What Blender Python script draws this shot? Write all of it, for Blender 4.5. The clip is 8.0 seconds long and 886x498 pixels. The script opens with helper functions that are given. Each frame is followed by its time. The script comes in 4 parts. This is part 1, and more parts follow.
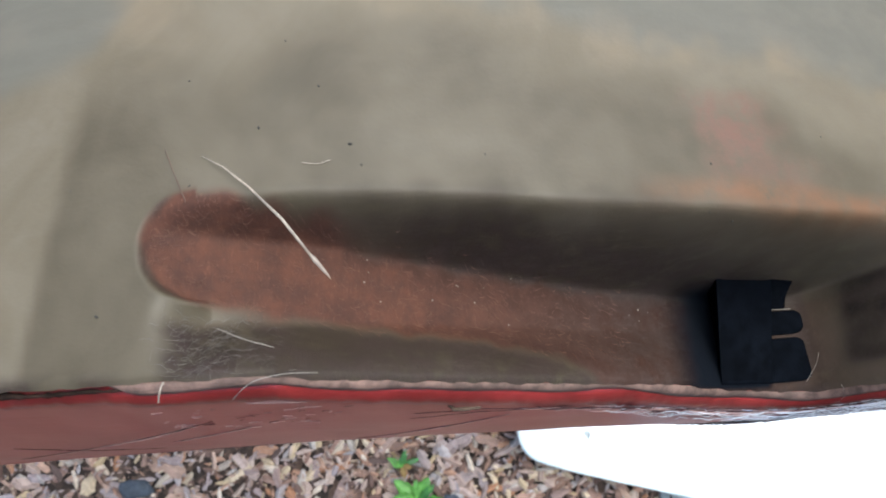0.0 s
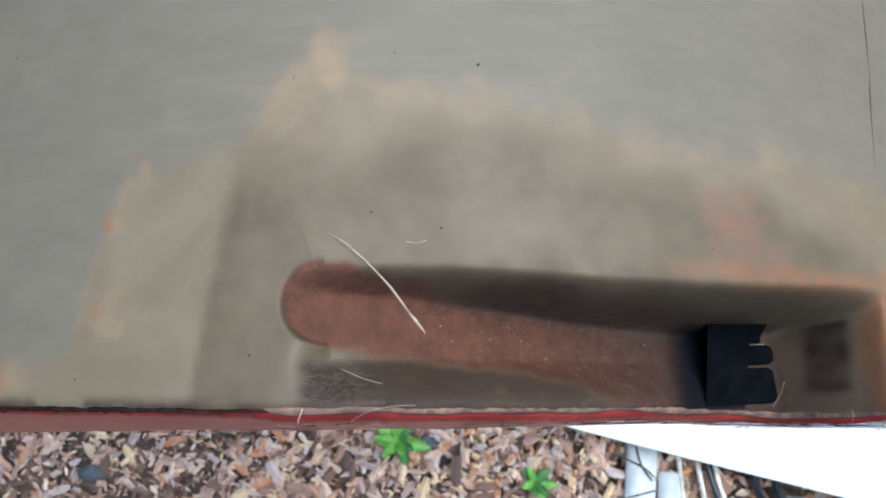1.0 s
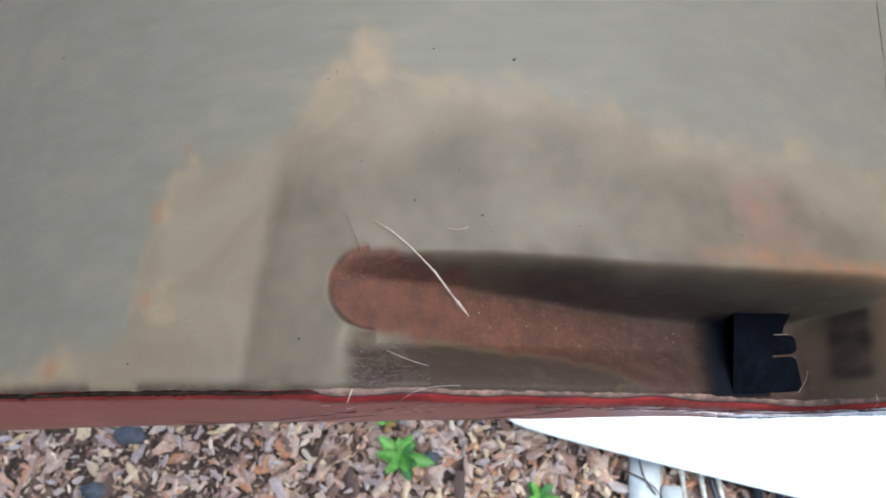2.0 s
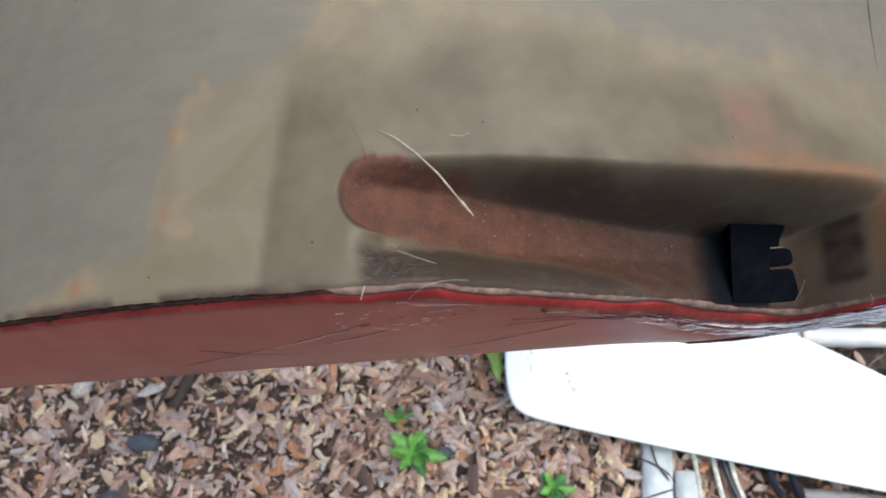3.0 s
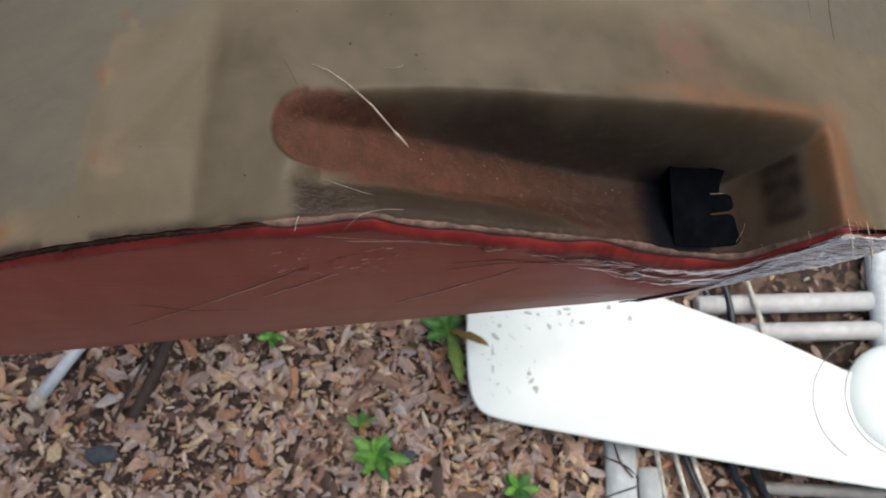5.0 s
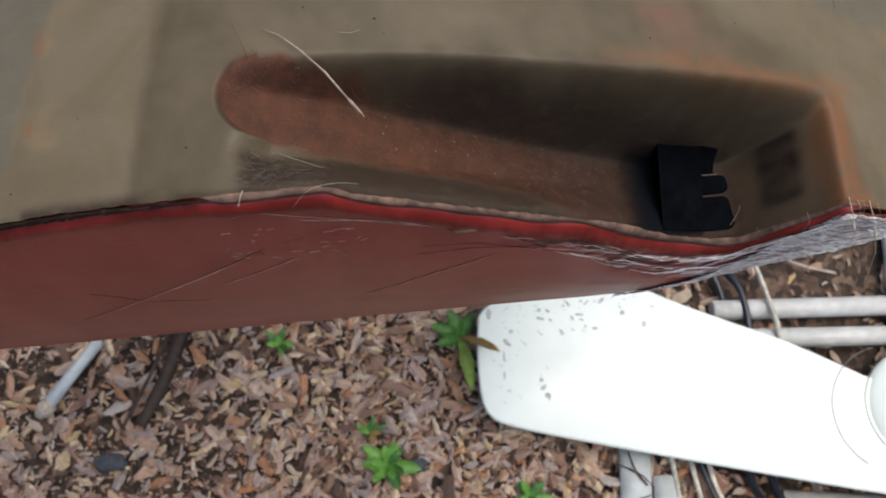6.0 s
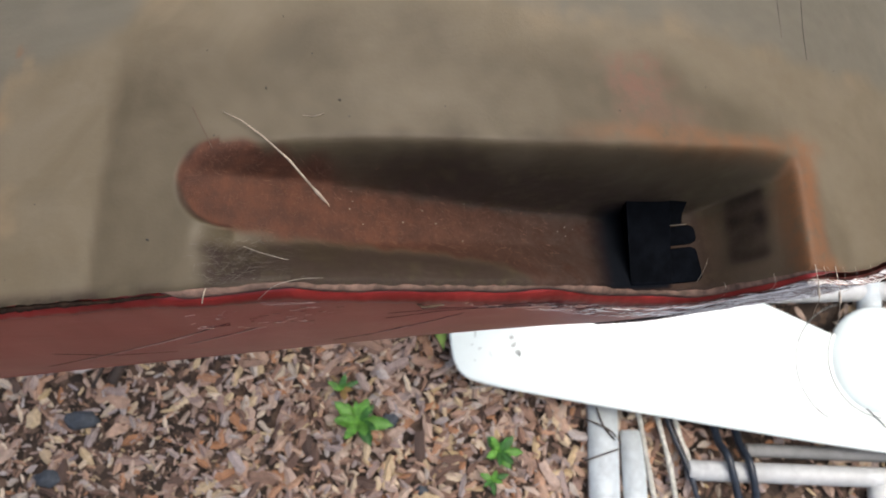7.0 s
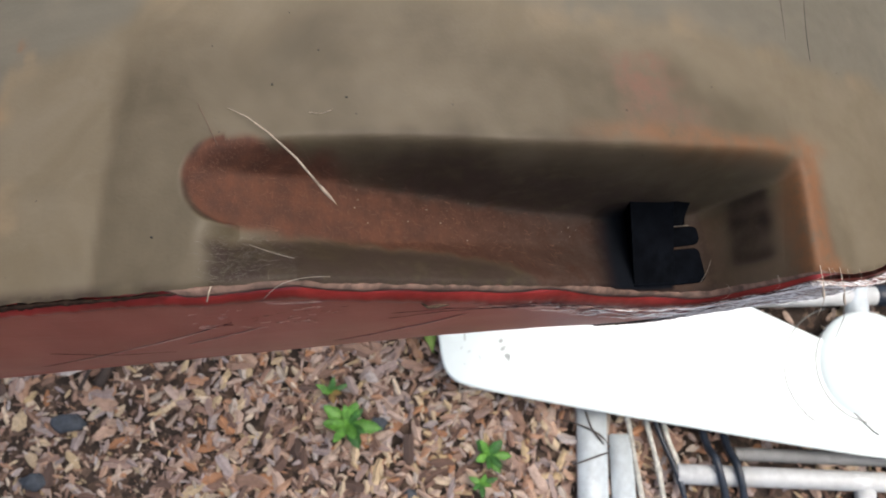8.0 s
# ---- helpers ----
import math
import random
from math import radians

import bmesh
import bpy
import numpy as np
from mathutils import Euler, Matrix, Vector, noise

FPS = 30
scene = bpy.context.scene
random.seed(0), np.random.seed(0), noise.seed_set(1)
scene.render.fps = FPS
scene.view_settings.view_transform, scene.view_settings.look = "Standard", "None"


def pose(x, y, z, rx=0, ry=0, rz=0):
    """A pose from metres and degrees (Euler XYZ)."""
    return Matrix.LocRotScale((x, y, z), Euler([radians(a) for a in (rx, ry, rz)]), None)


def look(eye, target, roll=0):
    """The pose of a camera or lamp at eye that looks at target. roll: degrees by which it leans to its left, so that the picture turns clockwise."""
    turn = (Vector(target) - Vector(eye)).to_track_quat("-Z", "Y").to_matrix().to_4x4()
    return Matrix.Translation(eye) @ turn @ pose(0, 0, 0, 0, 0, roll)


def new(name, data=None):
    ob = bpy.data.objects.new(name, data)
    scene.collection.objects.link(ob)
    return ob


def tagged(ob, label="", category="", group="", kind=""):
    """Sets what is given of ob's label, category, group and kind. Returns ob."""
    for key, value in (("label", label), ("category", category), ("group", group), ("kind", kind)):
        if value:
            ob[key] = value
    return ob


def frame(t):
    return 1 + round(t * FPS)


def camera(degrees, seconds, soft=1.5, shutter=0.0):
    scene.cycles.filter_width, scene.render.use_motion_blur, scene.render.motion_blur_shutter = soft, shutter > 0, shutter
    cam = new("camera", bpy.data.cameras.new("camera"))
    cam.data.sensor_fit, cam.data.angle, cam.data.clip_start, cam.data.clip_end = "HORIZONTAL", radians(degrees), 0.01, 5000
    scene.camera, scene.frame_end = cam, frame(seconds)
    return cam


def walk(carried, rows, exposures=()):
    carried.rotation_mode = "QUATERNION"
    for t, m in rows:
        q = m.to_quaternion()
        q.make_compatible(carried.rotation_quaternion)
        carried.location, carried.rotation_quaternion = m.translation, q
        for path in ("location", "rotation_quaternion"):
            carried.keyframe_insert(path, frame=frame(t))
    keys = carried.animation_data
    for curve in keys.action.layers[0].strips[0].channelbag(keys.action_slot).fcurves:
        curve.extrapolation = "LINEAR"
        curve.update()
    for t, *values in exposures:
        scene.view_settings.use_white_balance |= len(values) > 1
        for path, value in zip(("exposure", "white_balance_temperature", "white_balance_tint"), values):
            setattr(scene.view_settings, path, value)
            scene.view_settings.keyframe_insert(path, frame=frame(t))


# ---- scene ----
cam = camera(49.8, 8.0, soft=1.8)
cam.data.dof.use_dof, cam.data.dof.focus_distance, cam.data.dof.aperture_fstop = True, 0.27, 50.0
PATH = [
    (0, (0.004, -0.063, 1.757), (0.1, 0.504, -0.158), 4.0),
    (0.5, (-0.016, -0.05, 1.784), (0.146, 0.382, -0.162), 13.2),
    (1, (-0.021, -0.046, 1.823), (0.117, 0.387, -0.124), 14.7),
    (1.5, (-0.029, -0.059, 1.829), (0.12, 0.42, -0.107), 14.2),
    (1.7, (-0.033, -0.053, 1.832), (0.130, 0.419, -0.104), 16.0),
    (2.8, (-0.036, -0.081, 1.813), (0.058, 0.411, -0.123), 5.5),
    (3, (-0.038, -0.088, 1.832), (0.106, 0.41, -0.1), 10.4),
    (3.5, (-0.052, -0.105, 1.845), (0.217, 0.417, -0.067), 20.6),
    (4, (-0.043, -0.107, 1.855), (0.208, 0.405, -0.062), 19.7),
    (4.5, (-0.037, -0.108, 1.843), (0.205, 0.401, -0.076), 18.4),
    (6, (-0.016, -0.115, 1.803), (0.17, 0.427, -0.113), 11.7),
    (6.5, (-0.007, -0.089, 1.803), (0.174, 0.367, -0.136), 14.2),
    (7, (-0.01, -0.077, 1.811), (0.219, 0.33, -0.134), 21.9),
    (7.5, (-0.013, -0.075, 1.809), (0.232, 0.324, -0.135), 23.7),
    (8, (-0.015, -0.077, 1.808), (0.242, 0.334, -0.133), 24.7),
]
EXPOSURES = [(0.0, 0.72, 5600, 3), (0.5, 0.72, 5550, 4), (1.5, 0.72, 5550, 4), (3.0, 0.55, 5900, 5), (3.5, 0.34, 6300, 7), (4.5, -0.02, 6500, 8), (6.0, -0.07, 6500, 8), (6.5, 0.0, 6500, 8), (7.0, 0.2, 6500, 9), (8.0, 0.25, 6500, 9)]
walk(cam, [(t, look(eye, target, roll)) for t, eye, target, roll in PATH], EXPOSURES)

# ---------- light ----------
world = bpy.data.worlds.new("sky")
scene.world = world
world.use_nodes = True
wn = world.node_tree
sky = wn.nodes.new("ShaderNodeTexSky")
sky.sky_type = "NISHITA"
sky.sun_disc = False
sky.sun_elevation = radians(75)
sky.sun_rotation = radians(75)
sky.air_density, sky.dust_density = 1.0, 7.0
wn.nodes["Background"].inputs["Strength"].default_value = 0.165
wn.links.new(sky.outputs["Color"], wn.nodes["Background"].inputs["Color"])
sun = new("sun", bpy.data.lights.new("sun", "SUN"))
sun.data.energy, sun.data.angle, sun.data.color = 1.1, radians(45), (1.0, 0.97, 0.92)
sun.matrix_world = look((1.3, 0.35, 5), (0, 0, 0))

# ---------- materials ----------


def material(name, rough=0.6, metal=0.0):
    m = bpy.data.materials.new(name)
    m.use_nodes = True
    b = m.node_tree.nodes["Principled BSDF"]
    b.inputs["Roughness"].default_value, b.inputs["Metallic"].default_value = rough, metal
    return m, m.node_tree, b


def node(tree, kind, **values):
    n = tree.nodes.new(kind)
    for key, value in values.items():
        n.inputs[key.replace("_", " ")].default_value = value
    return n


def mapping(tree, scale=(1, 1, 1)):
    c = tree.nodes.new("ShaderNodeTexCoord")
    m = node(tree, "ShaderNodeMapping", Scale=scale)
    tree.links.new(c.outputs["Object"], m.inputs["Vector"])
    return m.outputs["Vector"]


def noise_of(tree, vector, scale, detail=4.0, rough=0.6, distortion=0.0):
    n = node(tree, "ShaderNodeTexNoise", Scale=scale, Detail=detail, Roughness=rough, Distortion=distortion)
    tree.links.new(vector, n.inputs["Vector"])
    return n.outputs["Fac"]


def ramp(tree, fac, stops):
    r = tree.nodes.new("ShaderNodeValToRGB")
    e = r.color_ramp.elements
    while len(e) < len(stops):
        e.new(0.5)
    for el, (at, col) in zip(e, stops):
        el.position, el.color = at, (*col, 1)
    tree.links.new(fac, r.inputs["Fac"])
    return r.outputs["Color"]


def curve_of(tree, fac, low, high):
    r = node(tree, "ShaderNodeMapRange", From_Min=low, From_Max=high)
    r.interpolation_type = "SMOOTHSTEP"
    tree.links.new(fac, r.inputs["Value"])
    return r.outputs["Result"]


def calc(tree, op, a, b):
    n = tree.nodes.new("ShaderNodeMath")
    n.operation, n.use_clamp = op, True
    for i, v in enumerate((a, b)):
        if isinstance(v, float):
            n.inputs[i].default_value = v
        else:
            tree.links.new(v, n.inputs[i])
    return n.outputs[0]


def mix(tree, fac, a, b, blend="MIX"):
    n = tree.nodes.new("ShaderNodeMix")
    n.data_type, n.blend_type = "RGBA", blend
    for key, v in ((0, fac), (6, a), (7, b)):
        if isinstance(v, float):
            n.inputs[key].default_value = v
        elif isinstance(v, tuple):
            n.inputs[key].default_value = (*v, 1)
        else:
            tree.links.new(v, n.inputs[key])
    return n.outputs[2]


def bump(tree, b, height, strength=0.3, distance=0.001):
    n = node(tree, "ShaderNodeBump", Strength=strength, Distance=distance)
    tree.links.new(height, n.inputs["Height"])
    tree.links.new(n.outputs["Normal"], b.inputs["Normal"])


def attribute(tree, name):
    a = tree.nodes.new("ShaderNodeAttribute")
    a.attribute_name = name
    return a.outputs["Fac"]


def plain(name, colour, rough=0.6, metal=0.0, vary=0.25, scale=60.0, relief=0.2, size=0.001, stretch=(1, 1, 1)):
    m, t, b = material(name, rough, metal)
    v = mapping(t, stretch)
    n = noise_of(t, v, scale)
    n2 = noise_of(t, v, scale * 0.13, 3.0)
    dark = tuple(c * (1 - vary) for c in colour)
    light = tuple(min(1, c * (1 + vary)) for c in colour)
    col = mix(t, curve_of(t, n, 0.3, 0.7), dark, light)
    col = mix(t, calc(t, "MULTIPLY", curve_of(t, n2, 0.35, 0.65), 0.6), col, dark)
    t.links.new(col, b.inputs["Base Color"])
    bump(t, b, n, relief, size)
    return m


def hull_material():
    m, t, b = material("weathered_cream_gelcoat", 0.5)
    v = mapping(t)
    streak = mapping(t, (6, 60, 60))
    fine, mid, big = noise_of(t, v, 900, 5), noise_of(t, v, 160, 5, 0.65), noise_of(t, v, 32, 4, 0.6, 0.6)
    lines = noise_of(t, streak, 3.5, 3, 0.5)
    hairs = noise_of(t, mapping(t, (500, 130, 200)), 3.0, 5, 0.7, 1.5)
    fill, tide, pink, rust, grime_shade, blush = (attribute(t, k) for k in ("fill", "tide", "pink", "rust", "grime_shade", "blush"))
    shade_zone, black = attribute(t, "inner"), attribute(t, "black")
    # Two coats; outer also painted slightly darker for weaker light at the left.
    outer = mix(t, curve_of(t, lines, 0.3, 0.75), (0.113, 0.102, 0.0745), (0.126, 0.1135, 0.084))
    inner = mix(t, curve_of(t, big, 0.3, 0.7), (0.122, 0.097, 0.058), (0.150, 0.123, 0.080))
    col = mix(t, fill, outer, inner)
    smear = noise_of(t, mapping(t, (70, 110, 90)), 0.6, 5, 0.55, 0.5)
    col = mix(t, calc(t, "MULTIPLY", curve_of(t, smear, 0.48, 0.7), 0.26), col, (0.168, 0.142, 0.101))
    col = mix(t, calc(t, "MULTIPLY", curve_of(t, smear, 0.48, 0.28), 0.24), col, (0.096, 0.081, 0.054))
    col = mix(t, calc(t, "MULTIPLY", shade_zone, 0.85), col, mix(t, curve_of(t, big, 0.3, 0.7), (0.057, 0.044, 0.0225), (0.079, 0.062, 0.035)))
    col = mix(t, calc(t, "MULTIPLY", tide, curve_of(t, big, 0.3, 0.62)), col, (0.200, 0.146, 0.084))
    col = mix(t, calc(t, "MULTIPLY", blush, curve_of(t, mid, 0.25, 0.65)), col, (0.140, 0.076, 0.049))
    stain = mix(t, curve_of(t, mid, 0.3, 0.7), (0.047, 0.0138, 0.0062), (0.094, 0.0315, 0.0148))
    stain = mix(t, calc(t, "MULTIPLY", curve_of(t, hairs, 0.54, 0.72), 0.4), stain, (0.220, 0.100, 0.058))
    col = mix(t, calc(t, "MULTIPLY", pink, 0.93), col, stain)
    # Dark brown for dirt and for the shade painted into the duct.
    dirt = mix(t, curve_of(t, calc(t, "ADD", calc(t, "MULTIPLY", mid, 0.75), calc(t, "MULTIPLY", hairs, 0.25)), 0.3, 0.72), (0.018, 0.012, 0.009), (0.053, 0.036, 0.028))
    col = mix(t, calc(t, "MULTIPLY", grime_shade, curve_of(t, mid, 0.1, 0.6)), col, dirt)
    matted = noise_of(t, mapping(t, (110, 700, 500)), 1.0, 4, 0.65, 0.8)
    col = mix(t, calc(t, "MULTIPLY", grime_shade, calc(t, "MULTIPLY", curve_of(t, matted, 0.52, 0.68), 0.22)), col, (0.105, 0.082, 0.066))
    col = mix(t, calc(t, "MULTIPLY", rust, curve_of(t, mid, 0.2, 0.6)), col, (0.190, 0.080, 0.030))
    specks = curve_of(t, noise_of(t, v, 420, 2), 0.765, 0.80)
    col = mix(t, calc(t, "MULTIPLY", specks, 0.6), col, (0.06, 0.05, 0.04))
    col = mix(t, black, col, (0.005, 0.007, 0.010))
    t.links.new(col, b.inputs["Base Color"])
    rough = calc(t, "ADD", calc(t, "MULTIPLY", mid, 0.25), calc(t, "ADD", 0.42, calc(t, "MULTIPLY", pink, 0.25)))
    t.links.new(rough, b.inputs["Roughness"])
    t.links.new(calc(t, "SUBTRACT", 0.4, calc(t, "MULTIPLY", calc(t, "ADD", black, calc(t, "MULTIPLY", grime_shade, 0.6)), 0.38)), b.inputs["Specular IOR Level"])
    h = calc(t, "ADD", calc(t, "MULTIPLY", fine, 0.3), calc(t, "MULTIPLY", hairs, calc(t, "MAXIMUM", pink, grime_shade)))
    bump(t, b, h, 0.4, 0.0006)
    return m


def red_material(name, dark, light, rough):
    m, t, b = material(name, rough)
    n = noise_of(t, mapping(t, (1, 1, 0.25)), 70, 5, 0.65)
    s = noise_of(t, mapping(t, (1, 1, 6)), 60, 5, 0.7)
    big = noise_of(t, mapping(t), 14, 3)
    col = mix(t, curve_of(t, n, 0.3, 0.72), dark, light)
    col = mix(t, calc(t, "MULTIPLY", curve_of(t, big, 0.45, 0.7), 0.5), col, dark)
    col = mix(t, calc(t, "MULTIPLY", curve_of(t, s, 0.66, 0.78), 0.4), col, tuple(0.3 * c for c in dark))
    t.links.new(col, b.inputs["Base Color"])
    bump(t, b, s, 0.25, 0.0006)
    b.inputs["Coat Weight"].default_value, b.inputs["Coat Roughness"].default_value = 0.06, 0.25
    return m


def mulch_material(name, per_object=False):
    m, t, b = material(name, 0.75)
    if per_object:
        pick = t.nodes.new("ShaderNodeObjectInfo").outputs["Random"]
    else:
        pick = t.nodes.new("ShaderNodeNewGeometry").outputs["Random Per Island"]
    col = ramp(t, pick, [(0.0, (0.07, 0.045, 0.036)), (0.10, (0.17, 0.100, 0.072)), (0.22, (0.36, 0.225, 0.160)), (0.34, (0.37, 0.315, 0.310)), (0.44, (0.55, 0.400, 0.310)),
                         (0.54, (0.42, 0.200, 0.095)), (0.64, (0.58, 0.455, 0.365)), (0.74, (0.27, 0.150, 0.105)), (0.82, (0.50, 0.455, 0.430)), (0.91, (0.54, 0.400, 0.215)), (1.0, (0.78, 0.650, 0.500))])
    n = noise_of(t, mapping(t, (1, 1, 1)), 90, 4, 0.7)
    col = mix(t, curve_of(t, n, 0.25, 0.7), mix(t, 0.42, col, (0.05, 0.033, 0.025)), col)
    t.links.new(col, b.inputs["Base Color"])
    bump(t, b, n, 0.5, 0.002)
    return m


HULL = hull_material()
RED = red_material("faded_red_paint", (0.29, 0.051, 0.040), (0.37, 0.083, 0.067), 0.34)
BRIGHT_RED = red_material("glossy_red_edge", (0.15, 0.012, 0.011), (0.30, 0.030, 0.027), 0.3)
LIP = plain("stained_laminate_edge", (0.155, 0.095, 0.070), 0.75, vary=0.5, scale=220, relief=0.5)
BLACK = plain("black_rubber", (0.0035, 0.0045, 0.0065), 0.85, vary=0.4, scale=300)
BLACK.node_tree.nodes["Principled BSDF"].inputs["Specular IOR Level"].default_value = 0.02
SEAM_DARK = plain("dark_seam", (0.022, 0.013, 0.009), 0.8, vary=0.7, scale=350, relief=0.8)
SEAM_DARK.node_tree.nodes["Principled BSDF"].inputs["Specular IOR Level"].default_value = 0.1
UNDER = plain("hull_underside_paint", (0.12, 0.04, 0.03), 0.6)


def ground_material():
    """Soil strewn with small bark crumbs, as far as the ground goes."""
    mat, t, b = material("mulched_soil", 0.9)
    v = mapping(t)
    cells = node(t, "ShaderNodeTexVoronoi", Scale=70.0, Randomness=1.0)
    t.links.new(v, cells.inputs["Vector"])
    n, big = noise_of(t, v, 45, 5, 0.7), noise_of(t, v, 0.7, 4)
    sep = t.nodes.new("ShaderNodeSeparateColor")
    t.links.new(cells.outputs["Color"], sep.inputs["Color"])
    col = ramp(t, sep.outputs["Red"], [(0.0, (0.02, 0.014, 0.010)), (0.45, (0.05, 0.033, 0.024)), (0.7, (0.12, 0.075, 0.053)), (1.0, (0.22, 0.15, 0.11))])
    col = mix(t, curve_of(t, n, 0.3, 0.7), mix(t, 0.6, col, (0.03, 0.02, 0.015)), col)
    col = mix(t, calc(t, "MULTIPLY", curve_of(t, big, 0.4, 0.65), 0.4), col, (0.045, 0.032, 0.022))
    t.links.new(col, b.inputs["Base Color"])
    bump(t, b, n, 0.8, 0.01)
    return mat


SOIL = ground_material()
CHIP = mulch_material("bark_mulch")
CHIP_ONE = mulch_material("bark_chip", True)
WHITE = plain("glossy_white_gelcoat", (0.82, 0.91, 0.885), 0.25, vary=0.02, scale=30, relief=0.03)
PVC = plain("weathered_white_pipe", (0.55, 0.57, 0.57), 0.45, vary=0.18, scale=40)
PALE = plain("pale_blue_grey_paint", (0.53, 0.59, 0.62), 0.55, vary=0.15, scale=45)
STRIP = plain("weathered_pale_strip", (0.52, 0.51, 0.45), 0.6, vary=0.35, scale=80, relief=0.5)
GREY = plain("shaded_side_grey", (0.22, 0.225, 0.225), 0.6, vary=0.2, scale=40)
HOSE = plain("dark_blue_black_hose", (0.018, 0.026, 0.04), 0.35, vary=0.4, scale=90)
TWIG = plain("dry_pale_twig", (0.46, 0.40, 0.33), 0.8, vary=0.3, scale=150, relief=0.5)
STALK = plain("dry_grass_stalk", (0.36, 0.295, 0.225), 0.7, vary=0.3, scale=500)
WEB = plain("dusty_web", (0.17, 0.155, 0.135), 0.8, vary=0.3, scale=300)
HAIR = plain("pale_fibre", (0.26, 0.23, 0.19), 0.6, vary=0.2, scale=500)
FUZZ = plain("pinkish_fuzz", (0.17, 0.085, 0.055), 0.7, vary=0.4, scale=300)
# White base colour stands in for the clear film's glints.
GLINT = plain("peeled_film_glint", (0.93, 0.92, 0.90), 0.35, 0.0, vary=0.12, scale=300)
BROWN = plain("brown_hair", (0.12, 0.07, 0.045), 0.7)
FLECK = plain("dark_fleck", (0.03, 0.025, 0.02), 0.8)
STONE = plain("dark_blue_grey_stone", (0.055, 0.065, 0.078), 0.7, vary=0.4, scale=70, relief=0.6, size=0.003)
WOOD = plain("dark_wet_wood", (0.05, 0.033, 0.024), 0.7, vary=0.4, scale=60, relief=0.6, stretch=(1, 1, 1))
LEAF = plain("weed_leaf", (0.12, 0.30, 0.045), 0.5, vary=0.35, scale=60)
LEAF_DARK = plain("weed_leaf_dark", (0.05, 0.16, 0.03), 0.5, vary=0.35, scale=60)
LEAF_DRY = plain("withered_leaf", (0.30, 0.19, 0.06), 0.7, vary=0.3, scale=60)
STRAP = plain("strap_leaf", (0.16, 0.25, 0.05), 0.45, vary=0.3, scale=70)

# ---------- building helpers ----------


def part(name, bm, mat, parent=None, label="", smooth=True):
    me = bpy.data.meshes.new(name)
    if isinstance(bm, bmesh.types.BMesh):
        bmesh.ops.recalc_face_normals(bm, faces=bm.faces)
        bm.to_mesh(me)
        bm.free()
    else:
        me.from_pydata(*bm)
    if smooth:
        me.polygons.foreach_set("use_smooth", [True] * len(me.polygons))
    me.materials.append(mat)
    ob = new(name, me)
    ob.parent = parent
    if label:
        tagged(ob, label)
    return ob


def thing(name, label, category, group="", kind="", at=(0, 0, 0)):
    ob = new(name)
    ob.location = at
    return tagged(ob, label, category, group, kind)


def tube(points, radii, sides=7):
    """A closed tapering tube along points."""
    bm = bmesh.new()
    pts = [Vector(p) for p in points]
    if isinstance(radii, float):
        radii = [radii] * len(pts)
    rings = []
    for i, p in enumerate(pts):
        d = (pts[min(i + 1, len(pts) - 1)] - pts[max(i - 1, 0)]).normalized()
        side = d.cross(Vector((0.13, 0.31, 0.94))).normalized()
        up = side.cross(d)
        rings.append([bm.verts.new(p + radii[i] * (math.cos(a) * side + math.sin(a) * up)) for a in (2 * math.pi * k / sides for k in range(sides))])
    for a, b in zip(rings, rings[1:]):
        for k in range(sides):
            bm.faces.new((a[k], a[(k + 1) % sides], b[(k + 1) % sides], b[k]))
    bm.faces.new(rings[0]), bm.faces.new(rings[-1])
    return bm


def grid_faces(nu, nv):
    return [(i * nv + j, i * nv + j + 1, (i + 1) * nv + j + 1, (i + 1) * nv + j) for i in range(nu - 1) for j in range(nv - 1)]


def step(a, b, x):
    t = np.clip((x - a) / (b - a), 0, 1)
    return t * t * (3 - 2 * t)


def wobble(x, y, scale, seed=0.0):
    return np.array([noise.noise((a * scale + seed, b * scale, seed * 1.7)) for a, b in zip(np.ravel(x), np.ravel(y))]).reshape(np.shape(x))


# ---------- hull ----------


def base_z(x, y):
    x = np.where(x < -0.17, -0.17 - 0.06 * np.tanh((-0.17 - x) / 0.06), np.where(x > 0.19, 0.19 + 0.05 * np.tanh((x - 0.19) / 0.05), x))
    return 1.578 - np.where(x > -0.02, 1.75, 2.4) * (x + 0.02) ** 2  - 0.07 * (y + 0.01) - 0.12 * np.clip(y - 0.06, 0, 1) ** 2


def soft(x, at, value, r=0.0055):
    """A polyline with rounded corners."""
    return sum(np.interp(x + r * k / 3, at, value) for k in range(-3, 4)) / 7


def front_y(x):
    return soft(x, [-1.2, -0.2, -0.137, -0.10, -0.06, -0.019, 0.03, 0.075, 0.11, 0.13, 0.145, 0.156, 0.168, 0.2, 0.34, 0.85],
                     [-0.005, -0.017, -0.0235, -0.0265, -0.030, -0.0320, -0.0331, -0.0337, -0.0358, -0.0390, -0.0408, -0.0405, -0.038, -0.026, 0.045, 0.30], 0.006)


def floor_z(x):
    return soft(x, [-0.06, -0.045, 0.098, 0.117, 0.122, 0.130, 0.1405, 0.1455], [1.582, 1.5742, 1.4975, 1.4955, 1.504, 1.521, 1.5345, 1.56])


def lip_z(x):
    return soft(x, [-0.034, -0.018, 0.012, 0.047, 0.067, 0.092, 0.105, 0.117, 0.122, 0.130, 0.1405, 0.1485],
                     [1.60, 1.576, 1.557, 1.536, 1.524, 1.503, 1.4985, 1.4965, 1.504, 1.521, 1.5345, 1.56])


def wall_y(x):
    return np.interp(x, [-0.036, -0.016, 0.008, 0.04, 0.07, 0.10, 0.134, 0.15], [0.0030, 0.0026, 0.0004, -0.0030, -0.0046, -0.0050, -0.0034, -0.0015])


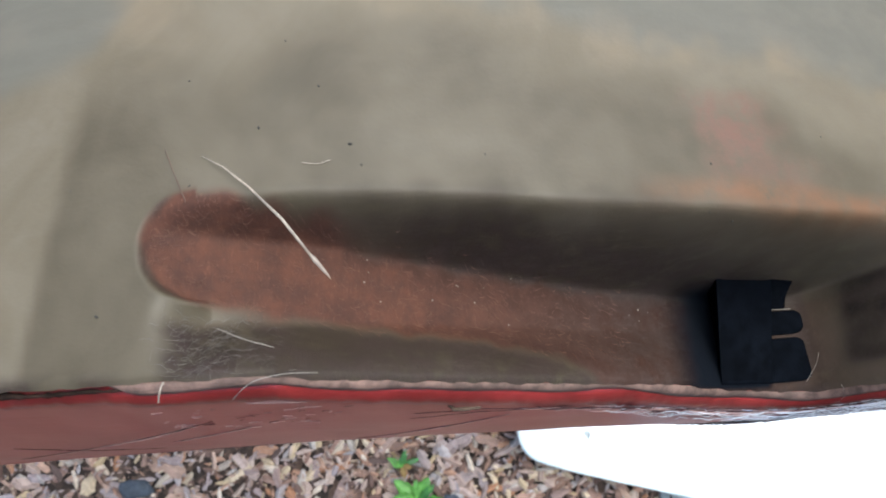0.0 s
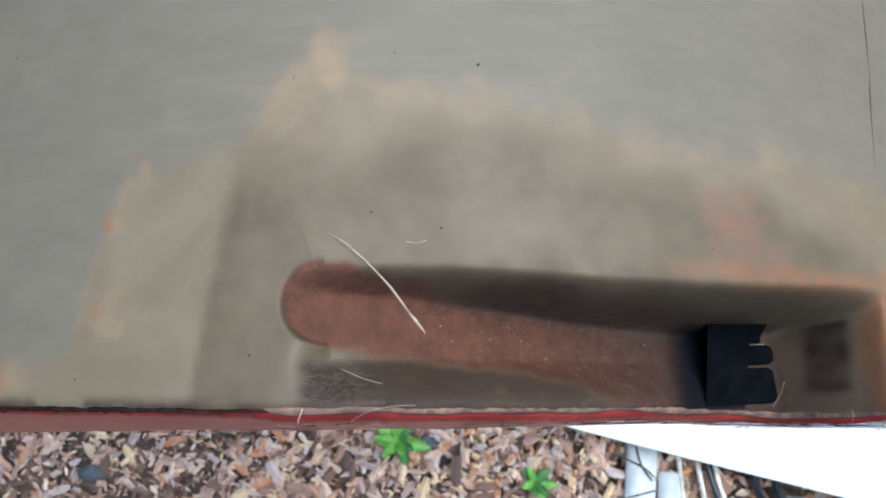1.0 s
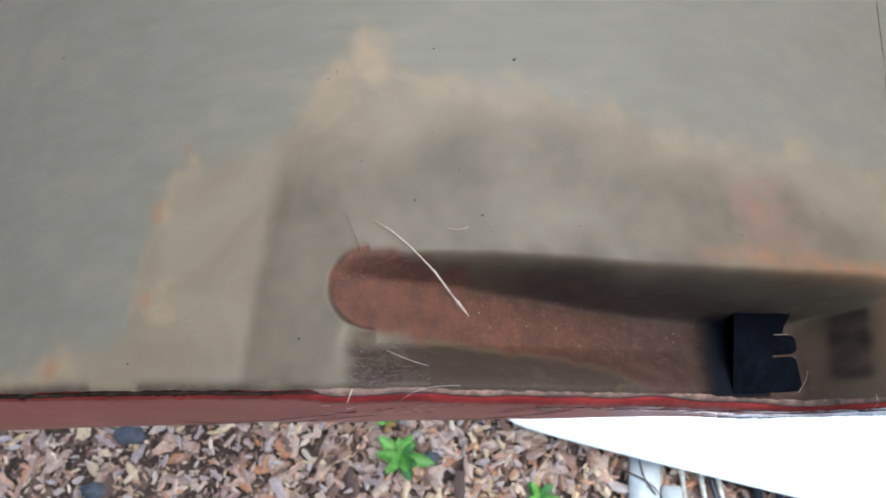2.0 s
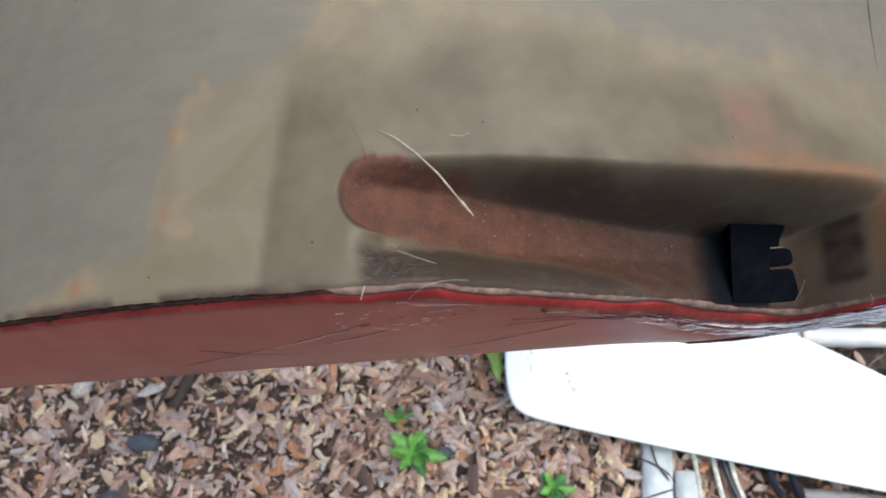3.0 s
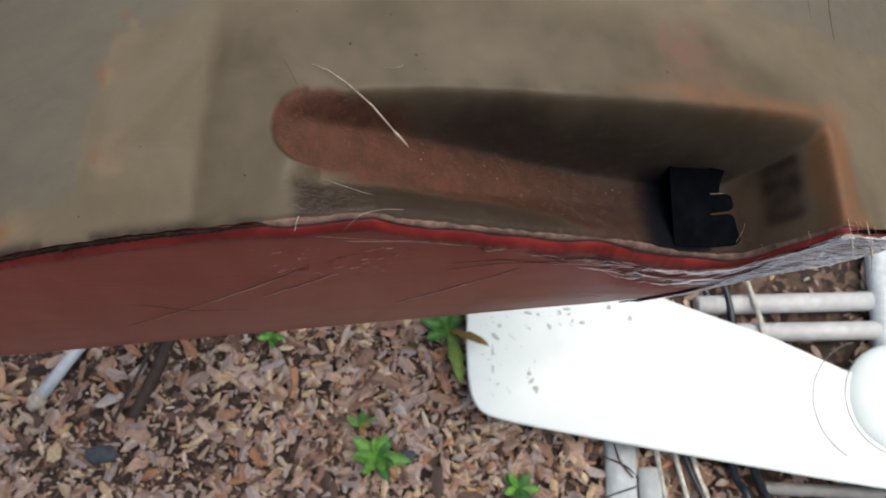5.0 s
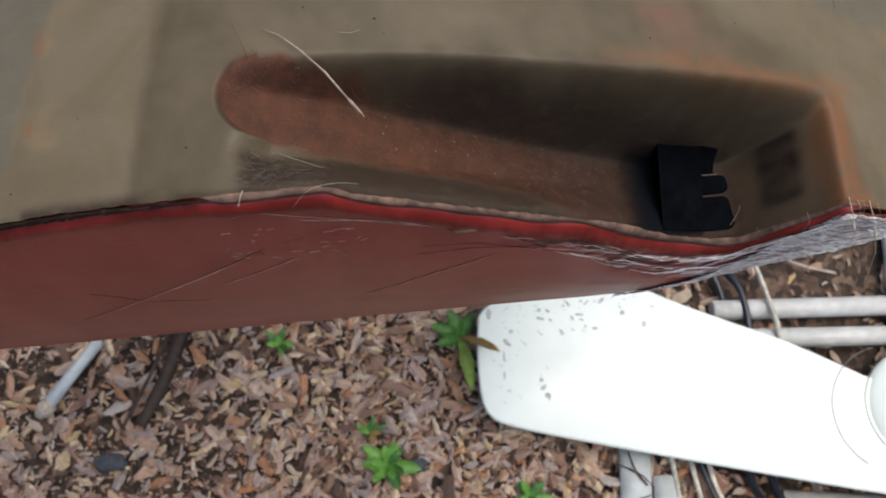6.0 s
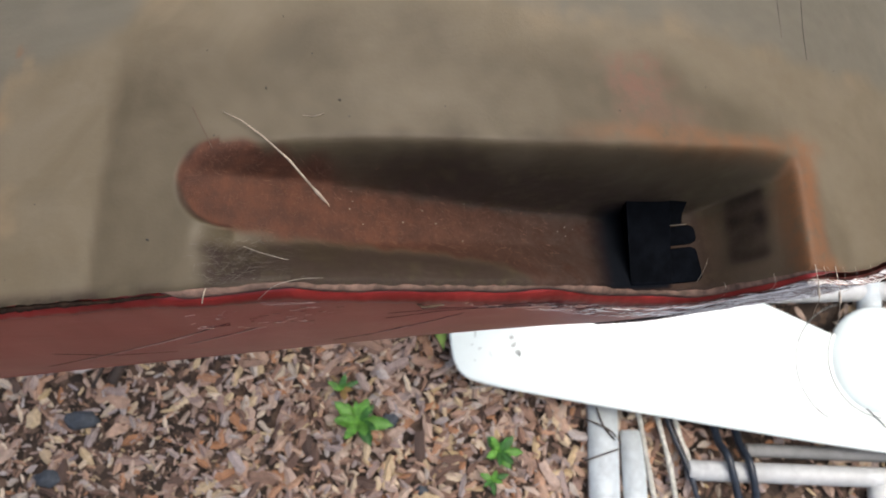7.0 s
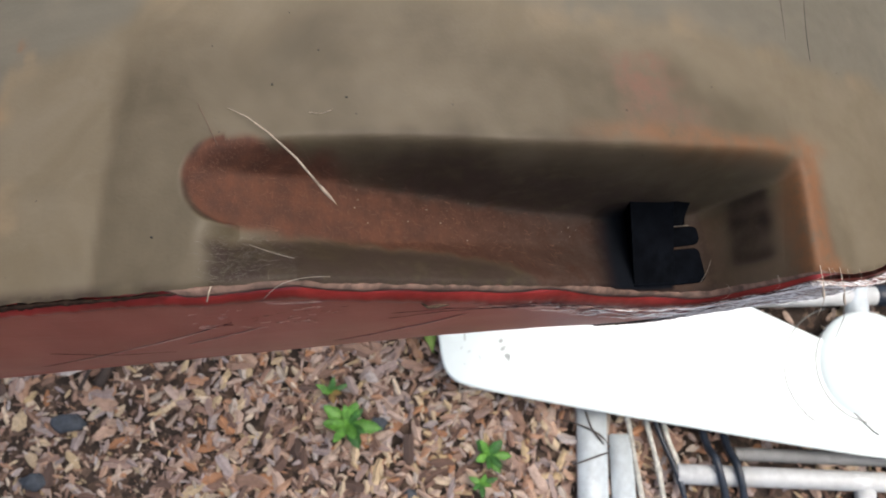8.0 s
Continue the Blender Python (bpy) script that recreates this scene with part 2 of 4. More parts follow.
def vent_dark(x, y):
    """The vent's dark depth, painted black on the floor round the flap."""
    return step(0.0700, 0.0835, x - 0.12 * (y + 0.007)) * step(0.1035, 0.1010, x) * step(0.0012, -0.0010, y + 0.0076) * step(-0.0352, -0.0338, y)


def shell_z(x, y):
    b = base_z(x, y)
    yf = front_y(x)
    lean = x - np.minimum(0, y + 0.004) * np.interp(x, [0.10, 0.118, 0.135], [0.04, 0.14, 0.20])
    k = np.interp(x, [0.0, 0.10, 0.13], [0.0003, 0.0006, 0.0055])
    fl, lp = (0.5 * (v + b - np.sqrt((v - b) ** 2 + k * k)) for v in (floor_z(lean), lip_z(lean)))
    lp = np.maximum(lp, fl)
    inside = fl + (lp - fl) * step(-0.0175, -0.0175 + (yf + 0.0175) * 1.0, y) ** 0.8
    wide = np.interp(x, [-0.036, -0.016, 0.02, 0.09, 0.13], [0.0042, 0.0040, 0.0045, 0.0052, 0.0052])
    back = step(wide, -wide, y - wall_y(x) - 0.0005) ** 2.1
    cap = step(0.0011, -0.0011, np.hypot(np.minimum(x + 0.035, 0), y + 0.0035) - np.where(x < -0.035, 0.0113, 1.0))
    low = step(-0.0455, -0.034, x) * step(-0.011, -0.0185, y)
    left = np.maximum(cap, low)
    z = b - (b - inside) * back * left
    return z


FILL_EDGE = [(-0.45, -0.021), (-0.133, -0.0185), (-0.104, -0.008), (-0.097, 0.02), (-0.089, 0.037), (-0.057, 0.046), (-0.043, 0.062),
             (-0.027, 0.067), (-0.017, 0.057), (0.013, 0.053), (0.039, 0.049), (0.065, 0.041), (0.11, 0.041), (0.16, 0.034), (0.34, 0.03)]


def hull_attributes(x, y):
    w1, w2 = wobble(x, y, 60, 3.1), wobble(x, y, 180, 7.7)
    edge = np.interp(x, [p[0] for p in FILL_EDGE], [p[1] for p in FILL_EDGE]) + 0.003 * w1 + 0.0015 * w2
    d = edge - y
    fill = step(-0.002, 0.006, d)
    tide = 0.55 * step(0.007, 0.0005, np.abs(d - 0.003)) * step(-0.25, 0.45, w1 + 0.5 * w2)
    for cx, cy, r, k in ((-0.092, 0.024, 0.005, 0.8), (-0.094, -0.003, 0.008, 0.8), (-0.124, -0.016, 0.009, 0.9), (-0.084, 0.038, 0.003, 0.8), (-0.033, 0.065, 0.010, 0.9),
                         (-0.044, 0.050, 0.014, 0.45), (0.010, 0.052, 0.009, 0.5), (0.055, 0.040, 0.010, 0.4)):
        tide = np.maximum(tide, k * step(1.3, 0.2, np.hypot((x - cx) * 1.4, y - cy) / r + 0.5 * w2 + 0.25 * w1))
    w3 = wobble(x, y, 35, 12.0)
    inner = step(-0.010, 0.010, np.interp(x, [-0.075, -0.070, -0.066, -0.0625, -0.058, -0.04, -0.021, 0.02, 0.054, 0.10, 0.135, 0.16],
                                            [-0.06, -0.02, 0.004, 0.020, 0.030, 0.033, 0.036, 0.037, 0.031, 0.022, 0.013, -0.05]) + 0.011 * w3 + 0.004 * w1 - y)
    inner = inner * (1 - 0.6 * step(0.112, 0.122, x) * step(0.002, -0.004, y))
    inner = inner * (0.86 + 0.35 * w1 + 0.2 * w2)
    fl = np.hypot(np.minimum(x + 0.035, 0), y + 0.0035)
    bottom = np.interp(x, [-0.0434, -0.0348, -0.0239, -0.0124, 0.0062, 0.0227, 0.0403, 0.050, 0.058], [-0.0116, -0.0150, -0.0167, -0.0182, -0.0203, -0.0225, -0.0264, -0.034, -0.042])
    top = np.interp(x, [-0.035, -0.0159, -0.0067, 0.0081, 0.0216, 0.0363, 0.0536, 0.1], [0.0080, 0.0030, 0.0006, -0.0024, -0.0040, -0.0060, -0.0083, -0.012])
    pink = np.where(x < -0.035, step(0.0124, 0.0106, fl + 0.0010 * w2 + 0.0006 * w1), step(0.0014, -0.0016, y - top + 0.0022 * w2) * step(-0.002, 0.0016, y - bottom + 0.002 * w2))
    pink = pink * np.interp(x, [0.10, 0.12, 0.138, 0.144], [1.0, 0.3, 0.15, 0.0])
    shoulder = np.interp(x, [0.046, 0.072, 0.0912, 0.1139, 0.134, 0.15], [0.0039, 0.0023, 0.0009, -0.0004, -0.0015, 0.0005])
    rim = step(0.0055, 0.0, np.abs(y - shoulder - 0.0006 + 0.002 * w1)) * step(0.055, 0.085, x + 0.01 * w1) * step(0.155, 0.145, x)
    rx = np.interp(y, [-0.040, -0.022, 0.0], [0.1358, 0.1380, 0.1415])
    rim2 = step(1.35, 0.35, np.abs(x - rx + 0.0014 * wobble(x, y, 90, 21.0)) / np.interp(y, [-0.040, -0.022, 0.0], [0.0060, 0.0064, 0.0068])) * step(0.008, 0.001, y + 0.002 * w2)
    rim3 = step(0.012, 0.002, np.hypot(x - 0.138, (y + 0.040) * 1.4) + 0.003 * w1)
    drips = [0.6 * step(1.2, 0.3, np.hypot((x - a) * 1.6, y - b) / r + 0.4 * w2) for a, b, r in ((-0.0945, 0.0235, 0.0035), (-0.086, 0.042, 0.0022), (-0.127, -0.0175, 0.004), (-0.098, -0.002, 0.003))]
    rust = np.clip(np.maximum.reduce([0.62 * rim, 0.75 * rim2, 0.8 * rim3] + drips), 0, 1)
    blush = np.maximum(step(1.25, 0.15, np.hypot((x - 0.083) / 0.014, (y - 0.017) / 0.014) + 0.5 * w2), 0.6 * step(1.25, 0.15, np.hypot((x - 0.093) / 0.014, (y - 0.009) / 0.008) + 0.4 * w2))
    web = step(0.003, -0.003, np.abs(x + 0.0345) - 0.008 + 0.002 * w2) * step(0.003, -0.002, np.abs(y + 0.0255) - 0.006)
    # Back wall's shade as colour: dark low down, a fainter band above.
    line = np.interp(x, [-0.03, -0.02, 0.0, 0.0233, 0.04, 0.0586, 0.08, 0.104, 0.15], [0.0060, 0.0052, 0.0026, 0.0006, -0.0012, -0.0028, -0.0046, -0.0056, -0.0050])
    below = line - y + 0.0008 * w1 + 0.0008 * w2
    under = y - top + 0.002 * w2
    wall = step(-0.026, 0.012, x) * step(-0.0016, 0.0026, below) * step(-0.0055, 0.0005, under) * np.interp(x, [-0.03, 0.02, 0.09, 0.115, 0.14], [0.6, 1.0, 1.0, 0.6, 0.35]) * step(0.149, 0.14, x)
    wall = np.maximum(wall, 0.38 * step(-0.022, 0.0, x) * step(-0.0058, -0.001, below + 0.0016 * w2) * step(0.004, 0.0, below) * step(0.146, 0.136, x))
    ring = 0.8 * step(0.0013, 0.0, np.abs(fl - 0.0114 + 0.0008 * w2)) * step(-0.038, -0.043, x) * step(-0.35, 0.25, w2)
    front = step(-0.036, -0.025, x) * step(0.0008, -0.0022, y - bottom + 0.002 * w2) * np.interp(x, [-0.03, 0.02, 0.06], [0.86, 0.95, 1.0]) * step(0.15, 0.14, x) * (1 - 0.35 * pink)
    # Floor painted darker to the right, where the deepening duct is shaded.
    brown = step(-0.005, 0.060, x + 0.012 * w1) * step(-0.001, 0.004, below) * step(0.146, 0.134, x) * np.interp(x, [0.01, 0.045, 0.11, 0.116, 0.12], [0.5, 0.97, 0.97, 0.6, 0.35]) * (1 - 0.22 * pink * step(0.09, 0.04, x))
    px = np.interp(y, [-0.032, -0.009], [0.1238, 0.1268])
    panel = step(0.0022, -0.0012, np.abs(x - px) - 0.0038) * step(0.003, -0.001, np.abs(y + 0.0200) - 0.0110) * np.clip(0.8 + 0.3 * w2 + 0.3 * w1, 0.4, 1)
    # More painted shade, ahead of the vent.
    floor_shade = step(0.055, 0.10, x + 0.004 * w1) * step(0.119, 0.115, x) * step(-0.001, 0.003, below) * 0.85
    seam = step(0.004, 0.0, y - front_y(x)) * step(-0.045, -0.06, x) * step(-0.2, 0.3, w1 + w2) * 0.9
    # Real dirt and painted shade share this mask.
    grime_shade = np.clip(np.maximum.reduce([web, wall, ring, front, panel, brown, 0.4 * step(0.118, 0.121, x) * step(0.146, 0.14, x) * step(0.0, -0.004, y), floor_shade, seam]), 0, 1)
    # Black holds the vent's painted depth and the dark end panel.
    return dict(fill=fill, tide=tide, pink=pink, rust=rust, blush=blush, grime_shade=grime_shade, inner=inner, black=np.maximum(0.97 * vent_dark(x, y), 0.55 * panel))


hull = thing("hull", "weathered cream hull shell with a duct recess and red painted side", "hull")


def stations(stops):
    out = []
    for (a, b, d) in stops:
        out.extend(np.arange(a, b - d * 0.4, d))
    return np.array(out + [stops[-1][1]])


def make_shell():
    xs = stations([(-1.15, -0.45, 0.05), (-0.45, -0.16, 0.012), (-0.16, -0.05, 0.0016), (-0.05, 0.155, 0.0007), (0.155, 0.2, 0.002), (0.2, 0.8, 0.02)])
    ss = stations([(0.0, 0.05, 0.0007), (0.05, 0.13, 0.0016), (0.13, 0.45, 0.02)])
    X, S = np.meshgrid(xs, ss, indexing="ij")
    Y = front_y(X) + 0.0006 * wobble(X, 0 * X, 300, 1.0) * step(0.02, 0.0, S) + S
    Z = shell_z(X, Y) + 0.00025 * wobble(X, Y, 90, 5.0)
    # rounded front rim and a skirt round the hidden sides
    Z = Z - 0.0009 * step(0.0012, 0.0, S)
    nu, nv = X.shape
    verts = np.stack([X.ravel(), Y.ravel(), Z.ravel()], 1)
    faces = grid_faces(nu, nv)
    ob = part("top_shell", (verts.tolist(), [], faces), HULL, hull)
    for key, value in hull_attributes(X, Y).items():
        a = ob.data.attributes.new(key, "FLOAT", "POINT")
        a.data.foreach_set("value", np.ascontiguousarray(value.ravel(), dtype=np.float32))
    return xs


XS = make_shell()
SX = stations([(-1.15, -0.45, 0.05), (-0.45, -0.16, 0.012), (-0.16, 0.2, 0.0012), (0.2, 0.8, 0.02)])
EDGE_Y = front_y(SX)
EDGE_Z = shell_z(SX, EDGE_Y)
ROUGH1 = wobble(SX, 0 * SX, 130, 2.0)
ROUGH0 = wobble(SX, 0 * SX, 48, 6.0)
ROUGH2 = wobble(SX, 0 * SX, 420, 4.0)
BAND = np.interp(SX, [-0.2, -0.10, -0.046, 0.0, 0.03, 0.07, 0.095, 0.13, 0.16], [0.006, 0.0065, 0.0075, 0.0095, 0.0115, 0.0135, 0.012, 0.0025, 0.0004])
LIP_H = np.interp(SX, [-0.2, -0.06, -0.045, -0.02, 0.03, 0.09, 0.12, 0.15], [0.0010, 0.0012, 0.0016, 0.0022, 0.0034, 0.0040, 0.0022, 0.0003]) * (1 + 0.6 * ROUGH0 + 0.05 * ROUGH2)
BOTTOM_Z = np.interp(SX, [-0.45, 0.10, 0.131, 0.148, 0.173, 0.22, 0.34], [1.408, 1.397, 1.425, 1.447, 1.468, 1.45, 1.42])
BOTTOM_Y = np.interp(SX, [-1.2, -0.45, 0.10, 0.131, 0.148, 0.173, 0.2, 0.34, 0.85], [-0.004, -0.016, -0.0295, -0.032, -0.033, -0.0325, -0.022, 0.045, 0.30])


def strip(name, rows, mat, label=""):
    """A sheet through rows of (y, z) profiles along the hull."""
    n = len(SX)
    verts = [(float(SX[i]), float(r[0][i]), float(r[1][i])) for i in range(n) for r in rows]
    return part(name, (verts, [], grid_faces(n, len(rows))), mat, hull, label)


def make_side():
    z0 = EDGE_Z - 0.0009
    gap = step(-0.045, -0.06, SX)
    thin = step(0.146, 0.126, SX)
    z1 = z0 - LIP_H
    strip("laminate_edge", [(EDGE_Y + 0.0002 + 0.002 * gap, z0 - 0.0001), (EDGE_Y + 0.002 * gap, z0), (EDGE_Y + 0.0022 * gap - (0.0012 + 0.0011 * ROUGH0 + 0.0001 * ROUGH2) * (1 - gap) * thin, z0 - 0.3 * LIP_H), (EDGE_Y + 0.0022 * gap - (0.0015 + 0.0011 * ROUGH0 + 0.0001 * ROUGH2) * (1 - gap) * thin, z1), (EDGE_Y + 0.0030, z1 - 0.003)], LIP,
          "stained torn laminate edge")
    z2 = z1 - 0.0022 * gap * (1 + ROUGH1)
    inset = 0.0014 * gap
    rows = [(EDGE_Y + 0.0012 + 0.002 * gap, z2 - 0.0006)]
    for f, o in ((0.0, 0.0006), (0.12, 0.0020), (0.4, 0.0030), (0.75, 0.0034), (0.94, 0.0027), (1.0, 0.0014)):
        rows.append((EDGE_Y + inset - o * thin - 0.0004 * ROUGH2 * (f > 0), z2 - f * BAND))
    strip("red_edge_band", rows, BRIGHT_RED, "bright red rounded edge band")
    z3 = z2 - BAND
    # Dark tube along the open seam, for its grime and its crevice shade.
    left = np.where(SX < -0.044)[0]
    line = [(float(SX[i]), float(EDGE_Y[i]) - 0.0005 + 0.0004 * float(ROUGH1[i]), float(z0[i]) - 0.0016) for i in left if SX[i] > -0.30]
    radii = [0.00115 * float(np.interp(SX[i], [-0.075, -0.046], [1.0, 0.25])) * (0.55 + 0.9 * abs(float(ROUGH2[i])) + 0.3 * float(ROUGH1[i])) for i in left if SX[i] > -0.30]
    part("seam_line", tube(line, radii, 6), SEAM_DARK, hull, "dark brown dirt and crevice shade in the open seam")
    rows = []
    for k in range(26):
        f = k / 25
        y = (EDGE_Y - 0.0014 + inset) * (1 - f) + BOTTOM_Y * f - 0.004 * math.sin(math.pi * min(1, f * 1.05)) + 0.0003 * wobble(SX, SX * 0 + f, 40, 9.0)
        rows.append((y, z3 * (1 - f) + BOTTOM_Z * f))
    strip("red_side", rows, RED, "faded scratched red painted side")
    strip("underside", [(BOTTOM_Y, BOTTOM_Z), (BOTTOM_Y + 0.004, BOTTOM_Z - 0.003), (BOTTOM_Y + 0.03, BOTTOM_Z - 0.006), (EDGE_Y + 0.45, np.minimum(1.40, shell_z(SX, EDGE_Y + 0.45) - 0.04)), (EDGE_Y + 0.45, shell_z(SX, EDGE_Y + 0.45))], UNDER)
    for i in (0, -1):
        x, ys = float(SX[i]), np.linspace(float(EDGE_Y[i]), float(EDGE_Y[i]) + 0.45, 12)
        rim = [(x, float(y), float(shell_z(np.array([x]), np.array([y]))[0])) for y in ys]
        low = [(x, float(y), float(BOTTOM_Z[i]) - 0.006 if k == 0 else 1.40) for k, y in enumerate(ys)]
        part("end_wall", (rim + low, [], [(k, k + 1, 13 + k, 12 + k) for k in range(11)]), UNDER, hull, smooth=False)


make_side()


def rounded_tab(x0, x1, y0, y1, r):
    """A flat rubber tab on the duct floor, its free corners rounded."""
    bm = bmesh.new()
    ring = [(x0, y0)]
    for cx, cy, a0 in ((x1 - r, y0 + r, -90), (x1 - r, y1 - r, 0)):
        ring += [(cx + r * math.cos(radians(a0 + 15 * k)), cy + r * math.sin(radians(a0 + 15 * k))) for k in range(7)]
    ring.append((x0, y1))

    def at(x, y, lift):
        return (x, y, float(shell_z(np.array([x]), np.array([y]))[0]) + lift)

    cx, cy = (x0 + x1) / 2, (y0 + y1) / 2
    low = [bm.verts.new(at(x, y, -0.0003)) for x, y in ring]
    mid = [bm.verts.new(at(x, y, 0.0001)) for x, y in ring]
    top = [bm.verts.new(at(x + (cx - x) * 0.05, y + (cy - y) * 0.1, 0.0003)) for x, y in ring]
    n = len(ring)
    for a, b in ((low, mid), (mid, top)):
        for k in range(n):
            bm.faces.new((a[k], a[(k + 1) % n], b[(k + 1) % n], b[k]))
    bm.faces.new(top), bm.faces.new(low)
    return bm


flap = part("vent_flap", rounded_tab(0.0860, 0.1036, -0.0332, -0.0071, 0.0008), BLACK, hull, "black rubber vent flap slit into tabs")
for x1, y0, y1, r in ((0.1116, -0.0125, -0.0071, 0.0014), (0.1148, -0.0198, -0.0130, 0.0022), (0.1140, -0.0332, -0.0207, 0.0022)):
    part("tab", rounded_tab(0.1030, x1, y0, y1, r), BLACK, flap)

# ---------- ground ----------
ground = part("ground", ([(-400, -400, -0.012), (400, -400, -0.012), (400, 400, -0.012), (-400, 400, -0.012)], [], [(0, 1, 2, 3)]), SOIL)
tagged(ground, "dark damp soil covered with bark mulch", "ground", kind="structure")

rng = random.Random(4)


def chip_mesh(length, width, thick, bend, seed):
    """One splinter of bark: an uneven plate, pointed or broken at the ends."""
    r = random.Random(seed)
    n = 4
    verts, faces = [], []
    shape = r.choice(((0.4, 0.9, 1.0, 0.8, 0.3), (0.7, 1.0, 0.95, 0.95, 0.6), (0.3, 0.75, 1.0, 0.9, 0.5)))
    skew = r.uniform(-0.3, 0.3)
    for i in range(n + 1):
        f = i / n - 0.5
        w = width * 0.5 * shape[i] * r.uniform(0.85, 1.15)
        cz = bend * (0.25 - f * f)
        off = skew * width * f + r.uniform(-0.1, 0.1) * width
        x = length * f
        verts += [(x, off - w, cz - 0.15 * width), (x, off, cz + thick), (x + r.uniform(-0.05, 0.05) * length, off + w, cz - 0.15 * width), (x, off, cz - thick)]
    for i in range(n):
        a, b = 4 * i, 4 * i + 4
        for k in range(4):
            faces.append((a + k, a + (k + 1) % 4, b + (k + 1) % 4, b + k))
    faces += [(3, 2, 1, 0), (4 * n, 4 * n + 1, 4 * n + 2, 4 * n + 3)]
    return verts, faces


def chip_size(r):
    length = min(0.070, 0.011 + r.expovariate(1 / 0.014))
    return length, min(0.026, length * r.uniform(0.26, 0.5)), r.uniform(0.001, 0.003), r.uniform(-0.006, 0.010)


def chip_pose(r, x, y, z):
    return pose(x, y, z, r.gauss(0, 13), r.gauss(0, 11), r.uniform(0, 360))


def make_mulch():
    verts, faces = [], []
    shapes = [chip_mesh(*chip_size(rng), k) for k in range(90)]
    for _ in range(34000):
        x, y = rng.uniform(-1.1, 1.6), rng.uniform(-0.5, 0.7)
        if x > 0.60 and rng.random() < (0.93 if y > -0.02 and x > 0.66 else 0.68):
            continue
        crumbs = rng.random() < 0.8 * min(1, max(0, (-0.12 - x) / 0.22)) * (0.75 + 0.5 * noise.noise((x * 7, y * 7, 4.0)))
        v, f = shapes[rng.randrange(90)]
        m = chip_pose(rng, x, y, rng.uniform(-0.010, 0.006) + 0.006 * noise.noise((x * 9, y * 9, 0)))
        s = rng.uniform(0.25, 0.5) if crumbs else rng.uniform(0.6, 1.15)
        base = len(verts)
        verts += [tuple(m @ (Vector(p) * s)) for p in v]
        faces += [tuple(base + i for i in q) for q in f]
    ob = part("mulch", (verts, [], faces), CHIP, None, smooth=False)
    tagged(ob, "brown and grey shredded bark mulch", "mulch", kind="stuff")


make_mulch()

# ---------- propeller-like white blade ----------
BLADE_Z = 0.07


def smooth_outline(points, rounds=2):
    pts = [Vector(p) for p in points]
    for _ in range(rounds):
        pts = [q for a, b in zip(pts, pts[1:] + pts[:1]) for q in (a * 0.75 + b * 0.25, a * 0.25 + b * 0.75)]
    return pts


def plate(outline, z_top, thick, edge):
    """A plate with rounded edges from a closed outline."""
    bm = bmesh.new()
    n = len(outline)
    c = sum((Vector((p[0], p[1])) for p in outline), Vector((0, 0))) / n
    rings = []
    for inset, z in ((edge, z_top - thick), (0.0, z_top - thick * 0.6), (0.0, z_top - thick * 0.4), (edge * 0.35, z_top - thick * 0.12), (edge, z_top)):
        ring = []
        for i, p in enumerate(outline):
            d = Vector(outline[(i + 1) % n][:2]) - Vector(outline[i - 1][:2])
            nrm = Vector((-d.y, d.x)).normalized()
            q = Vector(p[:2]) + nrm * inset
            ring.append(bm.verts.new((q.x, q.y, z)))
        rings.append(ring)
    for a, b in zip(rings, rings[1:]):
        for k in range(n):
            bm.faces.new((a[k], a[(k + 1) % n], b[(k + 1) % n], b[k]))
    bm.faces.new(rings[0]), bm.faces.new(rings[-1])
    return bm


blade = thing("propeller_blade", "large glossy white blade with a domed hub lying on pipes", "blade", at=(0, 0, 0))
OUT = [(0.205, 0.268), (0.190, 0.186), (0.182, 0.10), (0.190, 0.055), (0.225, 0.030), (0.422, -0.034), (0.621, -0.096), (0.878, -0.175), (1.10, -0.235), (1.22, -0.15),
       (1.16, 0.06), (1.02, 0.02), (0.932, 0.022), (0.86, 0.068), (0.77, 0.124), (0.679, 0.168), (0.56, 0.230), (0.50, 0.268), (0.37, 0.285)]
part("blade_plate", plate(smooth_outline([Vector(p) for p in OUT], 2), BLADE_Z, 0.014, 0.005), WHITE, blade)


def dome(cx, cy, r, z0, h, n=40, rings=10):
    bm = bmesh.new()
    rows = []
    for j in range(rings):
        a = math.pi / 2 * j / rings
        rows.append([bm.verts.new((cx + r * math.cos(a) * math.cos(2 * math.pi * k / n), cy + r * math.cos(a) * math.sin(2 * math.pi * k / n), z0 + h * math.sin(a))) for k in range(n)])
    tip = bm.verts.new((cx, cy, z0 + h))
    for a, b in zip(rows, rows[1:]):
        for k in range(n):
            bm.faces.new((a[k], a[(k + 1) % n], b[(k + 1) % n], b[k]))
    for k in range(n):
        bm.faces.new((rows[-1][k], rows[-1][(k + 1) % n], tip))
    bm.faces.new(rows[0])
    return bm


part("hub", dome(1.000, -0.030, 0.106, BLADE_Z - 0.012, 0.042), WHITE, blade, "white domed hub")

